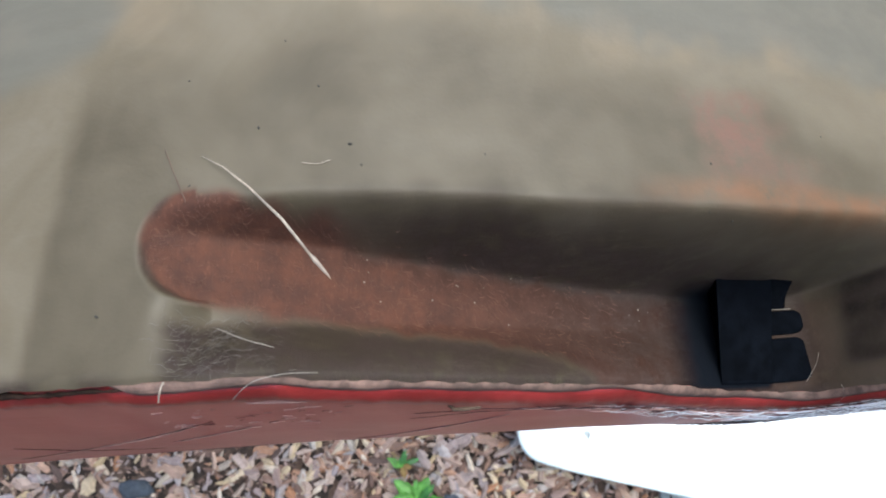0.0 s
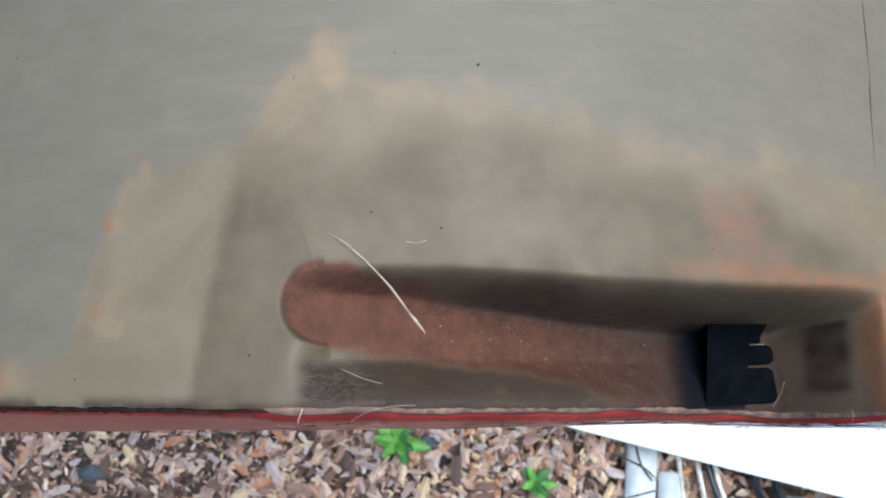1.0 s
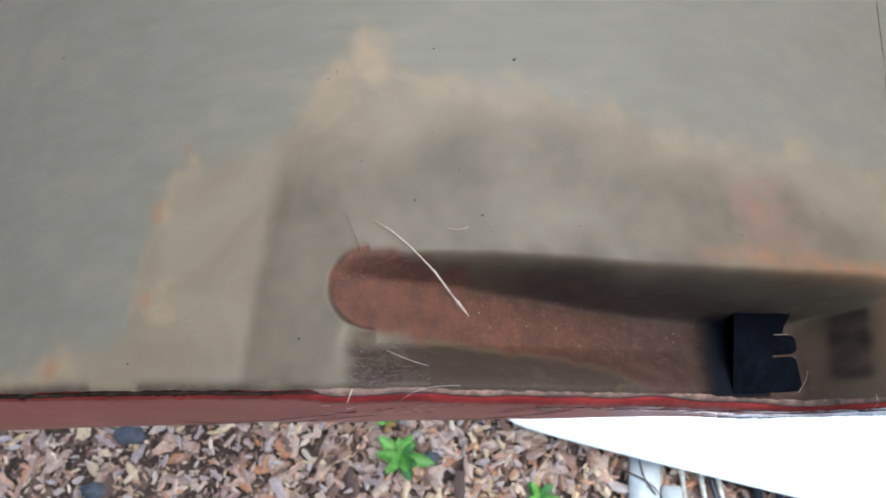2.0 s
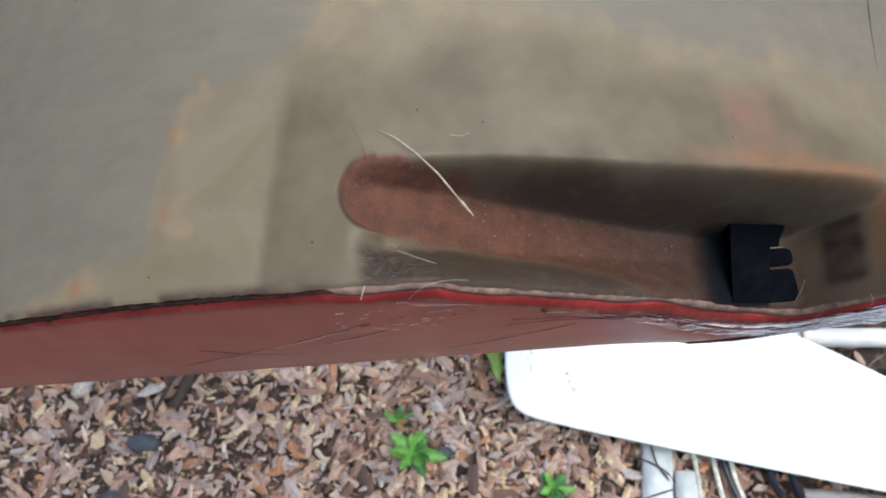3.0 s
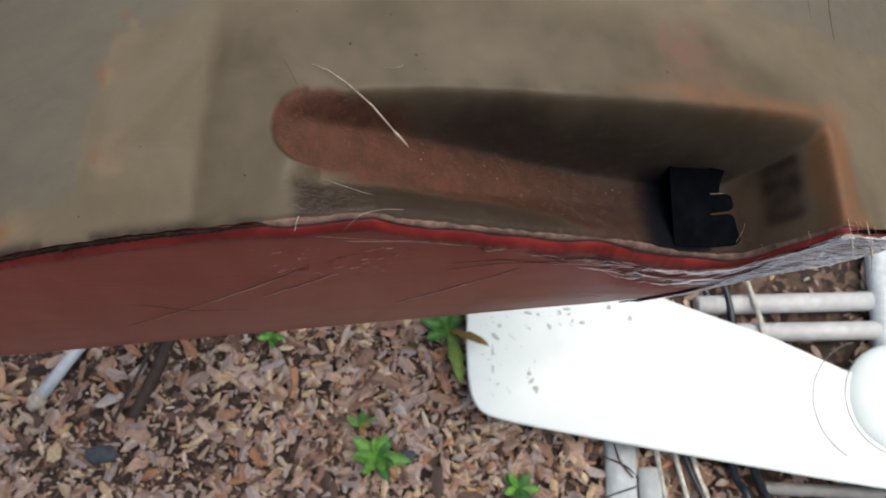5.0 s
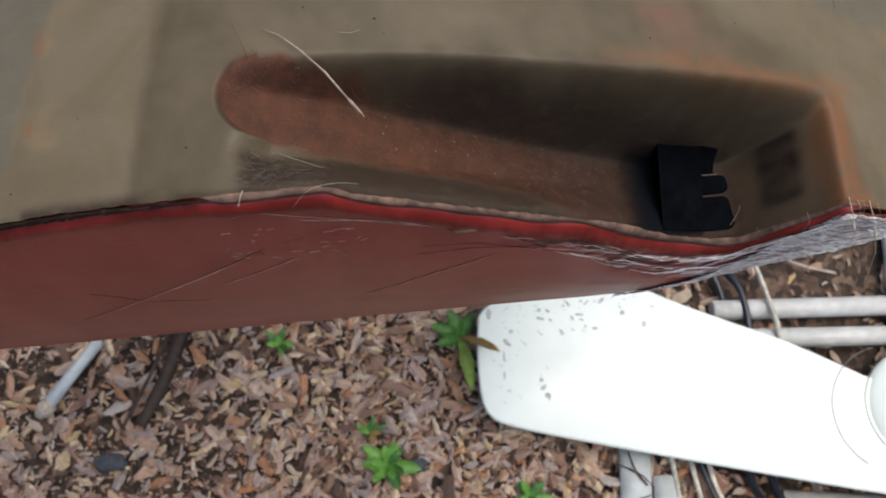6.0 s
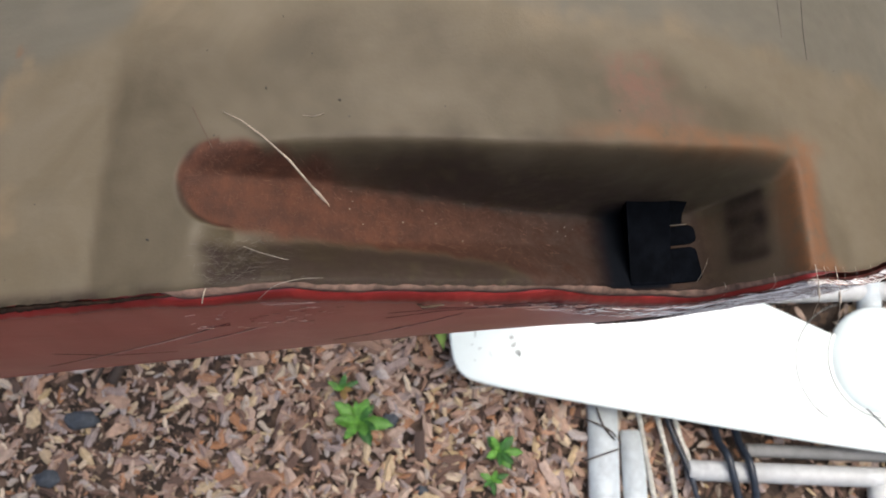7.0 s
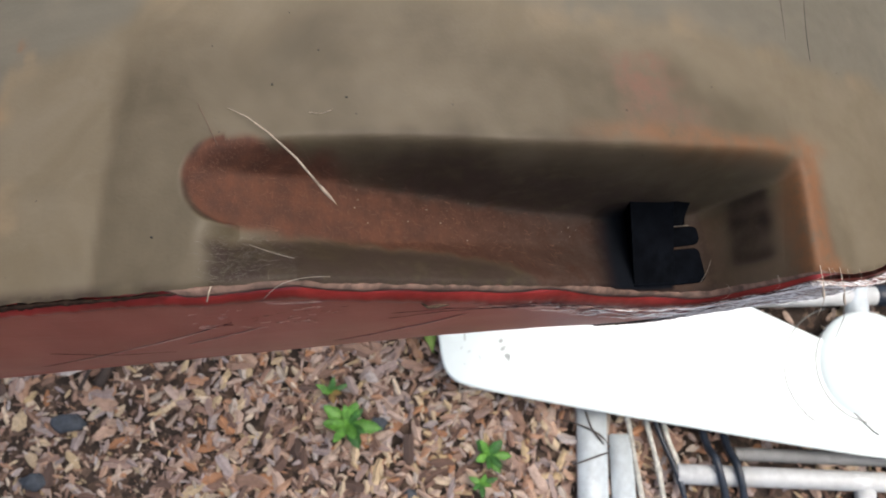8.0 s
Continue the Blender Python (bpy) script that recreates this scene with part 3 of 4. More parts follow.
# ---------- pipes ----------


def pipe(a, b, r, mat, label, collar=None):
    a, b = Vector(a), Vector(b)
    d = (b - a).normalized()
    ob = thing("pipe", label, "pipe", "white pipes of the frame", at=tuple(a))
    part("pipe_wall", tube([Vector((0, 0, 0)), d * 0.002, b - a - d * 0.002, b - a], [r * 0.9, r, r, r * 0.9], 20), mat, ob)
    if collar:
        part("collar", tube([d * collar[0], d * (collar[0] + 0.003), d * (collar[1] - 0.003), d * collar[1]], [r * 1.02, r * 1.15, r * 1.15, r * 1.02], 20), HOSE, ob, "black plastic collar")
    return ob


pipe((0.66, 0.204, 0.02), (1.02, 0.171, 0.02), 0.0195, PVC, "thin weathered white plastic pipe of a ground frame")
pipe((0.70, 0.143, 0.022), (1.20, 0.092, 0.022), 0.019, PVC, "weathered white plastic pipe with a black collar", (0.372, 0.42))
pipe((1.089, 0.45, 0.021), (0.995, -0.10, 0.021), 0.0235, PALE, "pale grey plastic cross pipe of a ground frame")
pipe((0.598, -0.178, 0.022), (1.30, -0.305, 0.022), 0.019, PVC, "long weathered white plastic pipe on mulch")
# Added grey tube: the shaded side face of the white beam above.
pipe((0.72, -0.158, 0.012), (1.30, -0.262, 0.012), 0.013, GREY, "grey tube standing in for the shaded side of the white pipe")
pipe((0.965, -0.25, 0.016), (0.93, -0.45, 0.016), 0.020, PVC, "short white plastic pipe butting a longer one")


def box(size, bevel):
    bm = bmesh.new()
    bmesh.ops.create_cube(bm, size=1.0)
    bmesh.ops.scale(bm, vec=size, verts=bm.verts)
    bmesh.ops.bevel(bm, geom=bm.edges[:], offset=bevel, segments=2, affect="EDGES")
    return bm


def block(name, centre, size, turn, mat, label, category, bevel=0.003, group=""):
    ob = part(name, box(size, bevel), mat)
    ob.matrix_world = pose(*centre, 0, 0, turn)
    return tagged(ob, label, category, group)


block("painted_board", (0.434, -0.21, 0.012), (0.056, 0.50, 0.022), -8.6, PALE, "flat pale blue-grey painted board lying on mulch", "board", group="boards on the mulch")
block("painted_board", (0.490, -0.245, 0.009), (0.044, 0.31, 0.016), -7, PALE, "narrow pale painted board beside a wider one", "board", group="boards on the mulch")
block("white_panel", (1.165, 0.245, 0.03), (0.15, 0.23, 0.05), -9, WHITE, "white plastic panel standing beside pipes", "panel", 0.006)
block("wood_prop", (-0.28, 0.36, 0.70), (0.09, 0.09, 1.42), 4, WOOD, "dark wooden prop carrying the hull", "prop", group="props of the hull")
block("wood_prop", (0.22, 0.36, 0.70), (0.09, 0.09, 1.42), -3, WOOD, "dark wooden prop carrying the hull", "prop", group="props of the hull")


def rope(name, points, r, mat, label, category, group=""):
    """A bent hose, strip or twig, laid through points."""
    pts = [Vector(p) for p in points]
    fine = []
    for i in range(len(pts) - 1):
        p0, p1, p2, p3 = pts[max(i - 1, 0)], pts[i], pts[i + 1], pts[min(i + 2, len(pts) - 1)]
        for k in range(6):
            u = k / 6
            fine.append(0.5 * (2 * p1 + (p2 - p0) * u + (2 * p0 - 5 * p1 + 4 * p2 - p3) * u * u + (3 * p1 - p0 - 3 * p2 + p3) * u ** 3))
    fine.append(pts[-1])
    radii = [r * (0.9 + 0.2 * noise.noise((i * 0.37, r * 900, 1.0))) for i in range(len(fine))]
    ob = part(name, tube(fine, radii, 8), mat)
    return tagged(ob, label, category, group)


H = "hoses under the blade"
HL = "dark blue-black rubber hose under the white blade"
rope("hose", [(0.655, 0.42, 0.012), (0.672, 0.30, 0.016), (0.690, 0.215, 0.012), (0.675, 0.02, 0.012), (0.668, -0.12, 0.016), (0.672, -0.175, 0.05), (0.69, -0.30, 0.010)], 0.0085, HOSE, HL, "hose", H)
rope("hose", [(0.700, 0.42, 0.012), (0.700, 0.30, 0.016), (0.720, 0.215, 0.040), (0.715, 0.02, 0.012), (0.708, -0.13, 0.016), (0.710, -0.19, 0.05), (0.72, -0.30, 0.010)], 0.0085, HOSE, HL, "hose", H)
rope("hose", [(0.575, 0.02, 0.02), (0.580, -0.09, 0.02), (0.600, -0.19, 0.03), (0.615, -0.30, 0.012)], 0.006, HOSE, HL, "hose", H)
S = "pale strips under the blade"
for pts in ([(0.522, 0.02, 0.012), (0.5265, -0.075, 0.016), (0.527, -0.174, 0.014), (0.53, -0.28, 0.012)], [(0.555, 0.05, 0.014), (0.562, -0.093, 0.018), (0.566, -0.17, 0.022), (0.567, -0.30, 0.014)],
            [(0.588, 0.05, 0.014), (0.594, -0.097, 0.020), (0.603, -0.15, 0.022), (0.607, -0.185, 0.012)], [(0.745, 0.36, 0.016), (0.761, 0.290, 0.030), (0.770, 0.157, 0.050), (0.775, 0.10, 0.02)]):
    rope("plastic_strip", pts, 0.006, STRIP, "pale weathered strip crossing mulch under the white blade", "strip", S)
rope("twig", [(0.215, 0.028, 0.016), (0.30, 0.022, 0.018), (0.37, 0.0, 0.016)], 0.003, TWIG, "thin pale twig on mulch beside the white blade", "twig")
for pts in ([(0.395, -0.05, 0.024), (0.425, -0.062, 0.0265), (0.462, -0.085, 0.0265), (0.482, -0.11, 0.018)], [(0.405, -0.135, 0.024), (0.44, -0.128, 0.0265), (0.475, -0.122, 0.024)],
            [(0.445, -0.04, 0.0265), (0.452, -0.075, 0.0268), (0.470, -0.105, 0.0265)]):
    rope("twig", pts, 0.0016, WOOD, "thin dark twig lying across the painted board", "twig")
rope("twig", [(0.79, 0.33, 0.012), (0.85, 0.28, 0.014), (0.93, 0.25, 0.012)], 0.003, TWIG, "thin pale twig on mulch between pipes", "twig")
rope("twig", [(-0.36, 0.32, 0.014), (-0.41, 0.22, 0.016), (-0.47, 0.12, 0.014)], 0.004, WOOD, "thin dark twig lying on mulch", "twig")
rope("log", [(-0.33, 0.34, 0.010), (-0.385, 0.215, 0.004), (-0.44, 0.125, 0.0)], 0.015, WOOD, "dark wet broken branch half sunk in mulch", "branch")

stick = thing("broken_pipe", "short white pipe with a torn brown end in mulch", "pipe", at=(-0.50, 0.29, 0.02))
part("pipe_wall", tube([(0, 0, 0), (-0.045, -0.05, 0.0), (-0.095, -0.105, -0.004)], [0.011, 0.011, 0.012], 14), PALE, stick)
part("torn_end", tube([(-0.094, -0.104, -0.004), (-0.105, -0.116, -0.006), (-0.118, -0.126, -0.010)], [0.0145, 0.017, 0.008], 9), TWIG, stick, "torn brown end")


def stone(at, size, seed, label):
    r = random.Random(seed)
    bm = bmesh.new()
    bmesh.ops.create_icosphere(bm, subdivisions=3, radius=1.0)
    for v in bm.verts:
        k = 1 + 0.35 * noise.noise(v.co * 1.3 + Vector((seed, 0, 0))) + 0.1 * noise.noise(v.co * 4)
        v.co = Vector((v.co.x * size[0], v.co.y * size[1], v.co.z * size[2])) * k
    ob = part("stone", bm, STONE)
    ob.location = at
    return tagged(ob, label, "stone", "dark stones in the mulch")


stone((-0.495, 0.065, 0.004), (0.030, 0.017, 0.013), 3, "dark blue-grey stone lying in bark mulch")
stone((0.055, -0.012, 0.004), (0.020, 0.014, 0.012), 5, "small dark stone beside a green weed")
stone((-0.56, -0.03, 0.004), (0.022, 0.015, 0.012), 8, "small dark stone lying in mulch")
stone((0.10, -0.145, 0.003), (0.012, 0.010, 0.009), 9, "tiny dark stone lying in mulch")


def leaf_mesh(a, ln, w, lift, droop):
    d, s = Vector((math.cos(a), math.sin(a), 0)), Vector((-math.sin(a), math.cos(a), 0))
    verts, faces = [], []
    for i in range(9):
        f = i / 8
        ww = w * max(0.03, math.sin(math.pi * (0.06 + 0.94 * f)) ** 0.75) * (1 + 0.14 * math.sin(2.6 * i + a))
        c = d * (ln * f) + Vector((0, 0, 0.010 + ln * (lift * f - droop * f * f)))
        cup = Vector((0, 0, 0.3 * ww))
        verts += [c - s * ww + cup, c, c + s * ww + cup]
    n = len(verts)
    verts += [v - Vector((0, 0, 0.0006)) for v in verts]
    for i in range(8):
        for j in range(2):
            q = (3 * i + j, 3 * i + j + 1, 3 * i + j + 4, 3 * i + j + 3)
            faces += [q, tuple(n + x for x in reversed(q))]
        for j in (0, 2):
            faces.append((3 * i + j, 3 * i + 3 + j, n + 3 * i + 3 + j, n + 3 * i + j))
    return [tuple(v) for v in verts], [], faces


def weed(at, leaves, spread, mats, seed, label):
    r = random.Random(seed)
    ob = thing("weed", label, "weed", "weeds in the mulch", at=at)
    for k in range(leaves):
        a = 2.4 * k + r.uniform(-0.35, 0.35)
        inner = k / leaves
        m = leaf_mesh(a, spread * r.uniform(0.75, 1.1) * (1.05 - 0.55 * inner), spread * r.uniform(0.15, 0.24) * (1 - 0.3 * inner), 0.35 + 0.7 * inner + r.uniform(0, 0.2), r.uniform(0.2, 0.5))
        part("leaf", m, mats[k % len(mats)], ob)
    part("stem", tube([(0, 0, -0.02), (0, 0, 0.0), (0.001, 0.001, 0.016)], [0.004, 0.004, 0.002]), LEAF, ob)
    return ob


weed((0.002, -0.005, 0.0), 11, 0.058, (LEAF, LEAF, LEAF_DARK), 1, "bright green leafy weed growing through bark mulch")
weed((-0.022, 0.058, 0.0), 7, 0.032, (LEAF_DARK, LEAF, LEAF_DRY), 2, "small darker green weed beside a larger one")
weed((0.252, -0.095, 0.0), 8, 0.046, (LEAF, LEAF_DARK), 3, "green leafy weed in mulch near the blade")
weed((0.232, -0.145, 0.0), 6, 0.030, (LEAF_DARK, LEAF), 6, "small green weed below another one in mulch")
weed((-0.173, 0.243, 0.0), 7, 0.034, (LEAF, LEAF_DARK), 4, "small light green weed seedling in mulch")
edge = thing("weed", "green weed with a strap leaf beside the blade's tip", "weed", "weeds in the mulch", at=(0.168, 0.215, 0.0))
part("strap_leaf", leaf_mesh(-1.55, 0.115, 0.013, 0.75, 0.25), STRAP, edge, "long yellow-green strap leaf")
part("withered_leaf", leaf_mesh(-0.75, 0.080, 0.008, 2.2, 1.0), LEAF_DRY, edge, "withered brown leaf")
for a, ln in ((2.7, 0.06), (1.9, 0.055), (3.4, 0.05), (0.9, 0.05)):
    part("leaf", leaf_mesh(a, ln, 0.013, 0.7, 0.35), LEAF_DARK, edge)

# marks on the blade and its hub
SEAM = plain("grey_seam_dirt", (0.20, 0.21, 0.20), 0.7, vary=0.5, scale=60)
SMUDGE = plain("grey_algae_film", (0.50, 0.56, 0.53), 0.7, vary=0.3, scale=120)
for k in range(120):
    u = rng.random()
    x, y = (0.20 + 0.12 * rng.random() ** 1.5, rng.uniform(0.07, 0.25)) if k < 60 else (rng.uniform(0.30, 0.54), 0.245 - 0.06 * rng.random() ** 1.6)
    if x < 0.215 or (x > 0.5 and y > 0.22):
        continue
    bm = bmesh.new()
    bmesh.ops.create_circle(bm, cap_ends=True, segments=9, radius=1.0)
    sx, sy, turn = 0.0006 + 0.010 * rng.random() ** 3, 0.0006 + 0.005 * rng.random() ** 3, rng.uniform(0, 3)
    for v in bm.verts:
        q = 1 + 0.5 * noise.noise((v.co.x * 2 + k, v.co.y * 2, k))
        a, b = v.co.x * sx * q, v.co.y * sy * q
        v.co = (x + a * math.cos(turn) - b * math.sin(turn), y + a * math.sin(turn) + b * math.cos(turn), BLADE_Z + 0.0004)
    part("smudge", bm, SMUDGE, blade)


def arc(cx, cy, r, a0, a1, z, n=24):
    return [(cx + r * math.cos(radians(a0 + (a1 - a0) * k / n)), cy + r * math.sin(radians(a0 + (a1 - a0) * k / n)), z) for k in range(n + 1)]


part("seam", tube(arc(0.945, -0.030, 0.118, 95, 230, BLADE_Z), 0.0010, 5), SEAM, blade, "thin grey seam line round the hub")
part("seam", tube(arc(1.000, -0.030, 0.1085, 130, 255, BLADE_Z), 0.0012, 5), SEAM, blade)
part("crack", tube([(0.935, -0.10, BLADE_Z + 0.001), (0.955, -0.125, BLADE_Z + 0.001), (0.975, -0.152, BLADE_Z + 0.001), (0.985, -0.16, BLADE_Z + 0.001)], 0.0012, 5), FLECK, blade, "dark thread-like crack")

# ---------- small things on the hull ----------


def top_at(x, y, lift=0.0):
    return (x, y, float(shell_z(np.array([x]), np.array([y]))[0]) + lift)


stalk = thing("grass_stalk", "dry pale grass stalk with a seed tip across the duct", "stalk", at=(0, 0, 0))
part("stem", tube([(-0.0335, 0.0145, 1.5765), (-0.0290, 0.0110, 1.5785), (-0.0240, 0.0060, 1.5790), (-0.0180, -0.0010, 1.5785), (-0.0130, -0.0085, 1.5775)],
                  [0.00008, 0.00016, 0.00022, 0.00032, 0.00026], 7), STALK, stalk)
part("seed", tube([(-0.0131, -0.0083, 1.5775), (-0.0122, -0.0096, 1.5773), (-0.0106, -0.0118, 1.577), (-0.0098, -0.0128, 1.5768), (-0.0094, -0.0136, 1.5766)],
                  [0.00024, 0.00050, 0.00036, 0.00016, 0.00005], 7), STALK, stalk)


def tube_arrays(points, r):
    pts = [Vector(p) for p in points]
    verts, faces = [], []
    for i, p in enumerate(pts):
        q = r * (0.25 if i in (0, len(pts) - 1) else 1.0)
        verts += [tuple(p + Vector((0, -q, 0))), tuple(p + Vector((0, 0.2 * q, q))), tuple(p + Vector((0, 0.2 * q, -q)))]
    for i in range(len(pts) - 1):
        faces += [(3 * i + k, 3 * i + (k + 1) % 3, 3 * i + 3 + (k + 1) % 3, 3 * i + 3 + k) for k in range(3)]
    return verts, faces


def hair(points, r, mat, label, category="fibre", group="loose fibres on the hull"):
    return rope("fibre", points, r, mat, label, category, group)


hair([(-0.0409, 0.0167, 1.5765), (-0.039, 0.011, 1.5775), (-0.0369, 0.0048, 1.577)], 0.00011, BROWN, "thin brown hair at the duct's rounded end")
hair([(-0.0317, -0.0213, 1.5765), (-0.0265, -0.0240, 1.577), (-0.0212, -0.0257, 1.575)], 0.00010, HAIR, "pale fibre over the dusty web in the duct")
hair([(-0.0299, -0.0350, 1.574), (-0.0251, -0.0328, 1.5795), (-0.0190, -0.0318, 1.5795), (-0.013, -0.0318, 1.5775)], 0.00009, HAIR, "pale fibre bent over the hull's edge")
hair([(-0.0428, -0.0345, 1.5775), (-0.0420, -0.0328, 1.5795), (-0.0413, -0.0312, 1.5795)], 0.00022, STALK, "short pale bristle on the hull's edge")
hair([top_at(-0.0135, 0.0113, 0.0002), top_at(-0.0105, 0.0107, 0.0003), top_at(-0.0078, 0.0114, 0.0002)], 0.00012, STALK, "short white fibre lying above the duct")
hair([(0.1165, -0.026, 1.5005), (0.113, -0.0300, 1.505), (0.1085, -0.0345, 1.5075)], 0.00007, HAIR, "fine thread across the dark vent")
hair([top_at(0.0885, -0.0126, 0.0007), top_at(0.1010, -0.0124, 0.0007), top_at(0.1125, -0.0128, 0.0008)], 0.00011, HAIR, "fine thread across the dark vent")


def make_cobweb():
    """Dusty web in the duct's front corner: many fine crossing threads, joined."""
    r = random.Random(12)
    verts, faces = [], []
    for k in range(260):
        x, y = r.uniform(-0.043, -0.031) + 0.014 * r.random() ** 3, r.uniform(-0.031, -0.017)
        a, ln = r.uniform(0, 6.3), r.uniform(0.001, 0.0045)
        pts = [top_at(x + math.cos(a + 0.6 * f) * ln * f, y + math.sin(a + 0.6 * f) * ln * f, 0.0002 + 0.003 * f * (1 - f) + r.uniform(0, 0.0005)) for f in (0, 0.35, 0.7, 1.0)]
        v, q = tube_arrays(pts, r.uniform(0.00002, 0.00005))
        base = len(verts)
        verts += v
        faces += [tuple(base + i for i in p) for p in q]
    tagged(part("cobweb", (verts, [], faces), WEB, None, smooth=False), "dusty grey cobweb matted in the duct's corner", "cobweb")


make_cobweb()


def make_fuzz():
    """Short matted hairs on the stained duct floor and wall, joined."""
    r = random.Random(31)
    verts, faces = [], []
    for k in range(900):
        x = -0.045 + 0.105 * r.random() ** 1.3
        hi = float(np.interp(x, [-0.045, -0.035, -0.0159, 0.0081, 0.0363, 0.08], [0.000, 0.007, 0.004, -0.001, -0.005, -0.009]))
        lo = float(np.interp(x, [-0.045, -0.0348, -0.0124, 0.0227, 0.0592, 0.08], [-0.006, -0.016, -0.019, -0.023, -0.028, -0.031]))
        y = lo + (hi - lo) * r.random()
        a, ln = r.gauss(-1.2, 0.6), r.uniform(0.0008, 0.0026)
        pts = [top_at(x + math.cos(a + 0.5 * f) * ln * f, y + math.sin(a + 0.5 * f) * ln * f, 0.00005 + 0.0009 * f * (1 - f)) for f in (0, 0.35, 0.7, 1.0)]
        v, q = tube_arrays(pts, r.uniform(0.00003, 0.00008))
        base = len(verts)
        verts += v
        faces += [tuple(base + i for i in p) for p in q]
    ob = part("fuzz", (verts, [], faces), FUZZ, hull, "matted short pinkish hairs", smooth=False)
    tagged(ob, kind="stuff")


make_fuzz()
for x, y, r in ((-0.022, 0.020, 0.0005), (0.024, 0.011, 0.0003), (0.010, 0.063, 0.0007), (0.075, 0.009, 0.0004), (-0.0092, 0.0287, 0.0003), (-0.0016, 0.0099, 0.0003), (-0.0363, 0.0085, 0.0003),
                (0.0727, -0.002, 0.0003), (0.0793, -0.003, 0.0004), (-0.0156, 0.0402, 0.0003), (-0.0035, 0.0147, 0.0005), (-0.0361, 0.0326, 0.0003), (0.1073, 0.0182, 0.0003), (-0.0136, 0.0668, 0.0004),
                (-0.0446, 0.0587, 0.0003), (-0.1285, 0.0819, 0.0004), (-0.132, 0.0322, 0.0003), (-0.0835, -0.002, 0.0003), (-0.0548, -0.0166, 0.0005), (0.1703, 0.0321, 0.0003), (-0.1027, -0.019, 0.0004)):
    bm = bmesh.new()
    bmesh.ops.create_icosphere(bm, subdivisions=1, radius=1.0)
    for v in bm.verts:
        k = 1 + 0.4 * noise.noise(v.co * 1.5 + Vector((x * 900, y * 900, 0)))
        v.co = Vector((v.co.x * r * 1.0, v.co.y * r * 0.6, v.co.z * r * 0.4)) * k
    ob = part("dirt_speck", bm, FLECK)
    ob.matrix_world = Matrix.Translation(top_at(x, y, r * 0.3)) @ pose(0, 0, 0, 0, 0, x * 4000)
    tagged(ob, "tiny dark speck of dirt on the cream hull", "dirt", "dirt specks on the hull")
for k in range(16):
    u, v = rng.uniform(-0.02, 0.07), rng.uniform(-0.018, -0.003)
    bm = bmesh.new()
    bmesh.ops.create_icosphere(bm, subdivisions=1, radius=rng.uniform(0.0001, 0.00028))
    ob = part("crumb", bm, HAIR, hull)
    ob.location = top_at(u, v, 0.0001)
ob = rope("crack", [top_at(0.159, 0.108, 0.0), top_at(0.1545, 0.081, 0.0), top_at(0.150, 0.060, 0.0), top_at(0.1462, 0.040, 0.0)], 0.00022, FLECK, "", "")
ob.parent = hull
ob2 = rope("crack", [top_at(0.163, 0.060, 0.0), top_at(0.159, 0.046, 0.0), top_at(0.1564, 0.034, 0.0)], 0.0002, FLECK, "", "")
ob2.parent = hull

# ---------- scratches, strands and peeling film on the red side ----------


def side_at(x, z, out=0.0):
    """The point of the red side at (x, z)."""
    ey, by = float(np.interp(x, SX, EDGE_Y)), float(np.interp(x, SX, BOTTOM_Y))
    top, bot = float(np.interp(x, SX, EDGE_Z - 0.0009 - LIP_H - BAND)), float(np.interp(x, SX, BOTTOM_Z))
    f = min(1.0, max(-0.15, (top - z) / (top - bot)))
    y = (ey - 0.0016) * (1 - f) + by * f - 0.004 * math.sin(math.pi * min(1, max(0, f) * 1.05))
    if f < 0:
        y -= 0.0018
    return (x, y - out, z)


SCRATCH = plain("dark_scratch", (0.045, 0.012, 0.010), 0.4)
# Pale pink marks; along scratches the colour also stands in for glints.
RAISED = plain("pale_pink_mark", (0.52, 0.33, 0.28), 0.3, vary=0.4, scale=300)


def scratch(points, r, mat, name="scratch", wander=0.0006):
    pts = []
    for (x0, z0), (x1, z1) in zip(points, points[1:]):
        for k in range(8):
            f = k / 8
            x, z = x0 + (x1 - x0) * f, z0 + (z1 - z0) * f
            z += wander * noise.noise((x * 240, z * 240, r * 1e4))
            pts.append(side_at(x, z, 0.00005))
    pts.append(side_at(*points[-1], 0.00005))
    radii = [r * (0.65 if mat is SCRATCH else 1.0) * (0.4 + 1.2 * abs(noise.noise((i * 0.6, r * 5e4, 2.0)))) for i in range(len(pts))]
    radii[0] = radii[-1] = r * 0.2
    return part(name, tube(pts, radii, 5), mat, hull)


scratch([(-0.1146, 1.4597), (-0.0766, 1.4981), (-0.0412, 1.5372)], 0.0003, SCRATCH)
scratch([(-0.100, 1.472), (-0.0766, 1.4972), (-0.050, 1.526)], 0.00028, RAISED)
scratch([(-0.059, 1.501), (-0.0343, 1.5248)], 0.00024, SCRATCH)
scratch([(-0.0585, 1.5005), (-0.0335, 1.5248)], 0.00022, RAISED)
scratch([(-0.0132, 1.4692), (0.010, 1.4946), (0.0293, 1.5108)], 0.00024, SCRATCH)
scratch([(-0.0125, 1.4688), (0.0107, 1.494), (0.0293, 1.510)], 0.00022, RAISED)
scratch([(-0.1013, 1.499), (-0.093, 1.492), (-0.0854, 1.4833), (-0.066, 1.480)], 0.00022, SCRATCH)
scratch([(0.0035, 1.5183), (0.02, 1.519), (0.045, 1.512)], 0.00024, SCRATCH)
scratch([(0.0045, 1.526), (0.022, 1.523), (0.050, 1.505)], 0.00024, SCRATCH)
scratch([(-0.0458, 1.568), (-0.0189, 1.5575), (0.0107, 1.5405)], 0.00020, RAISED, "pale_fibre", 0.0003)
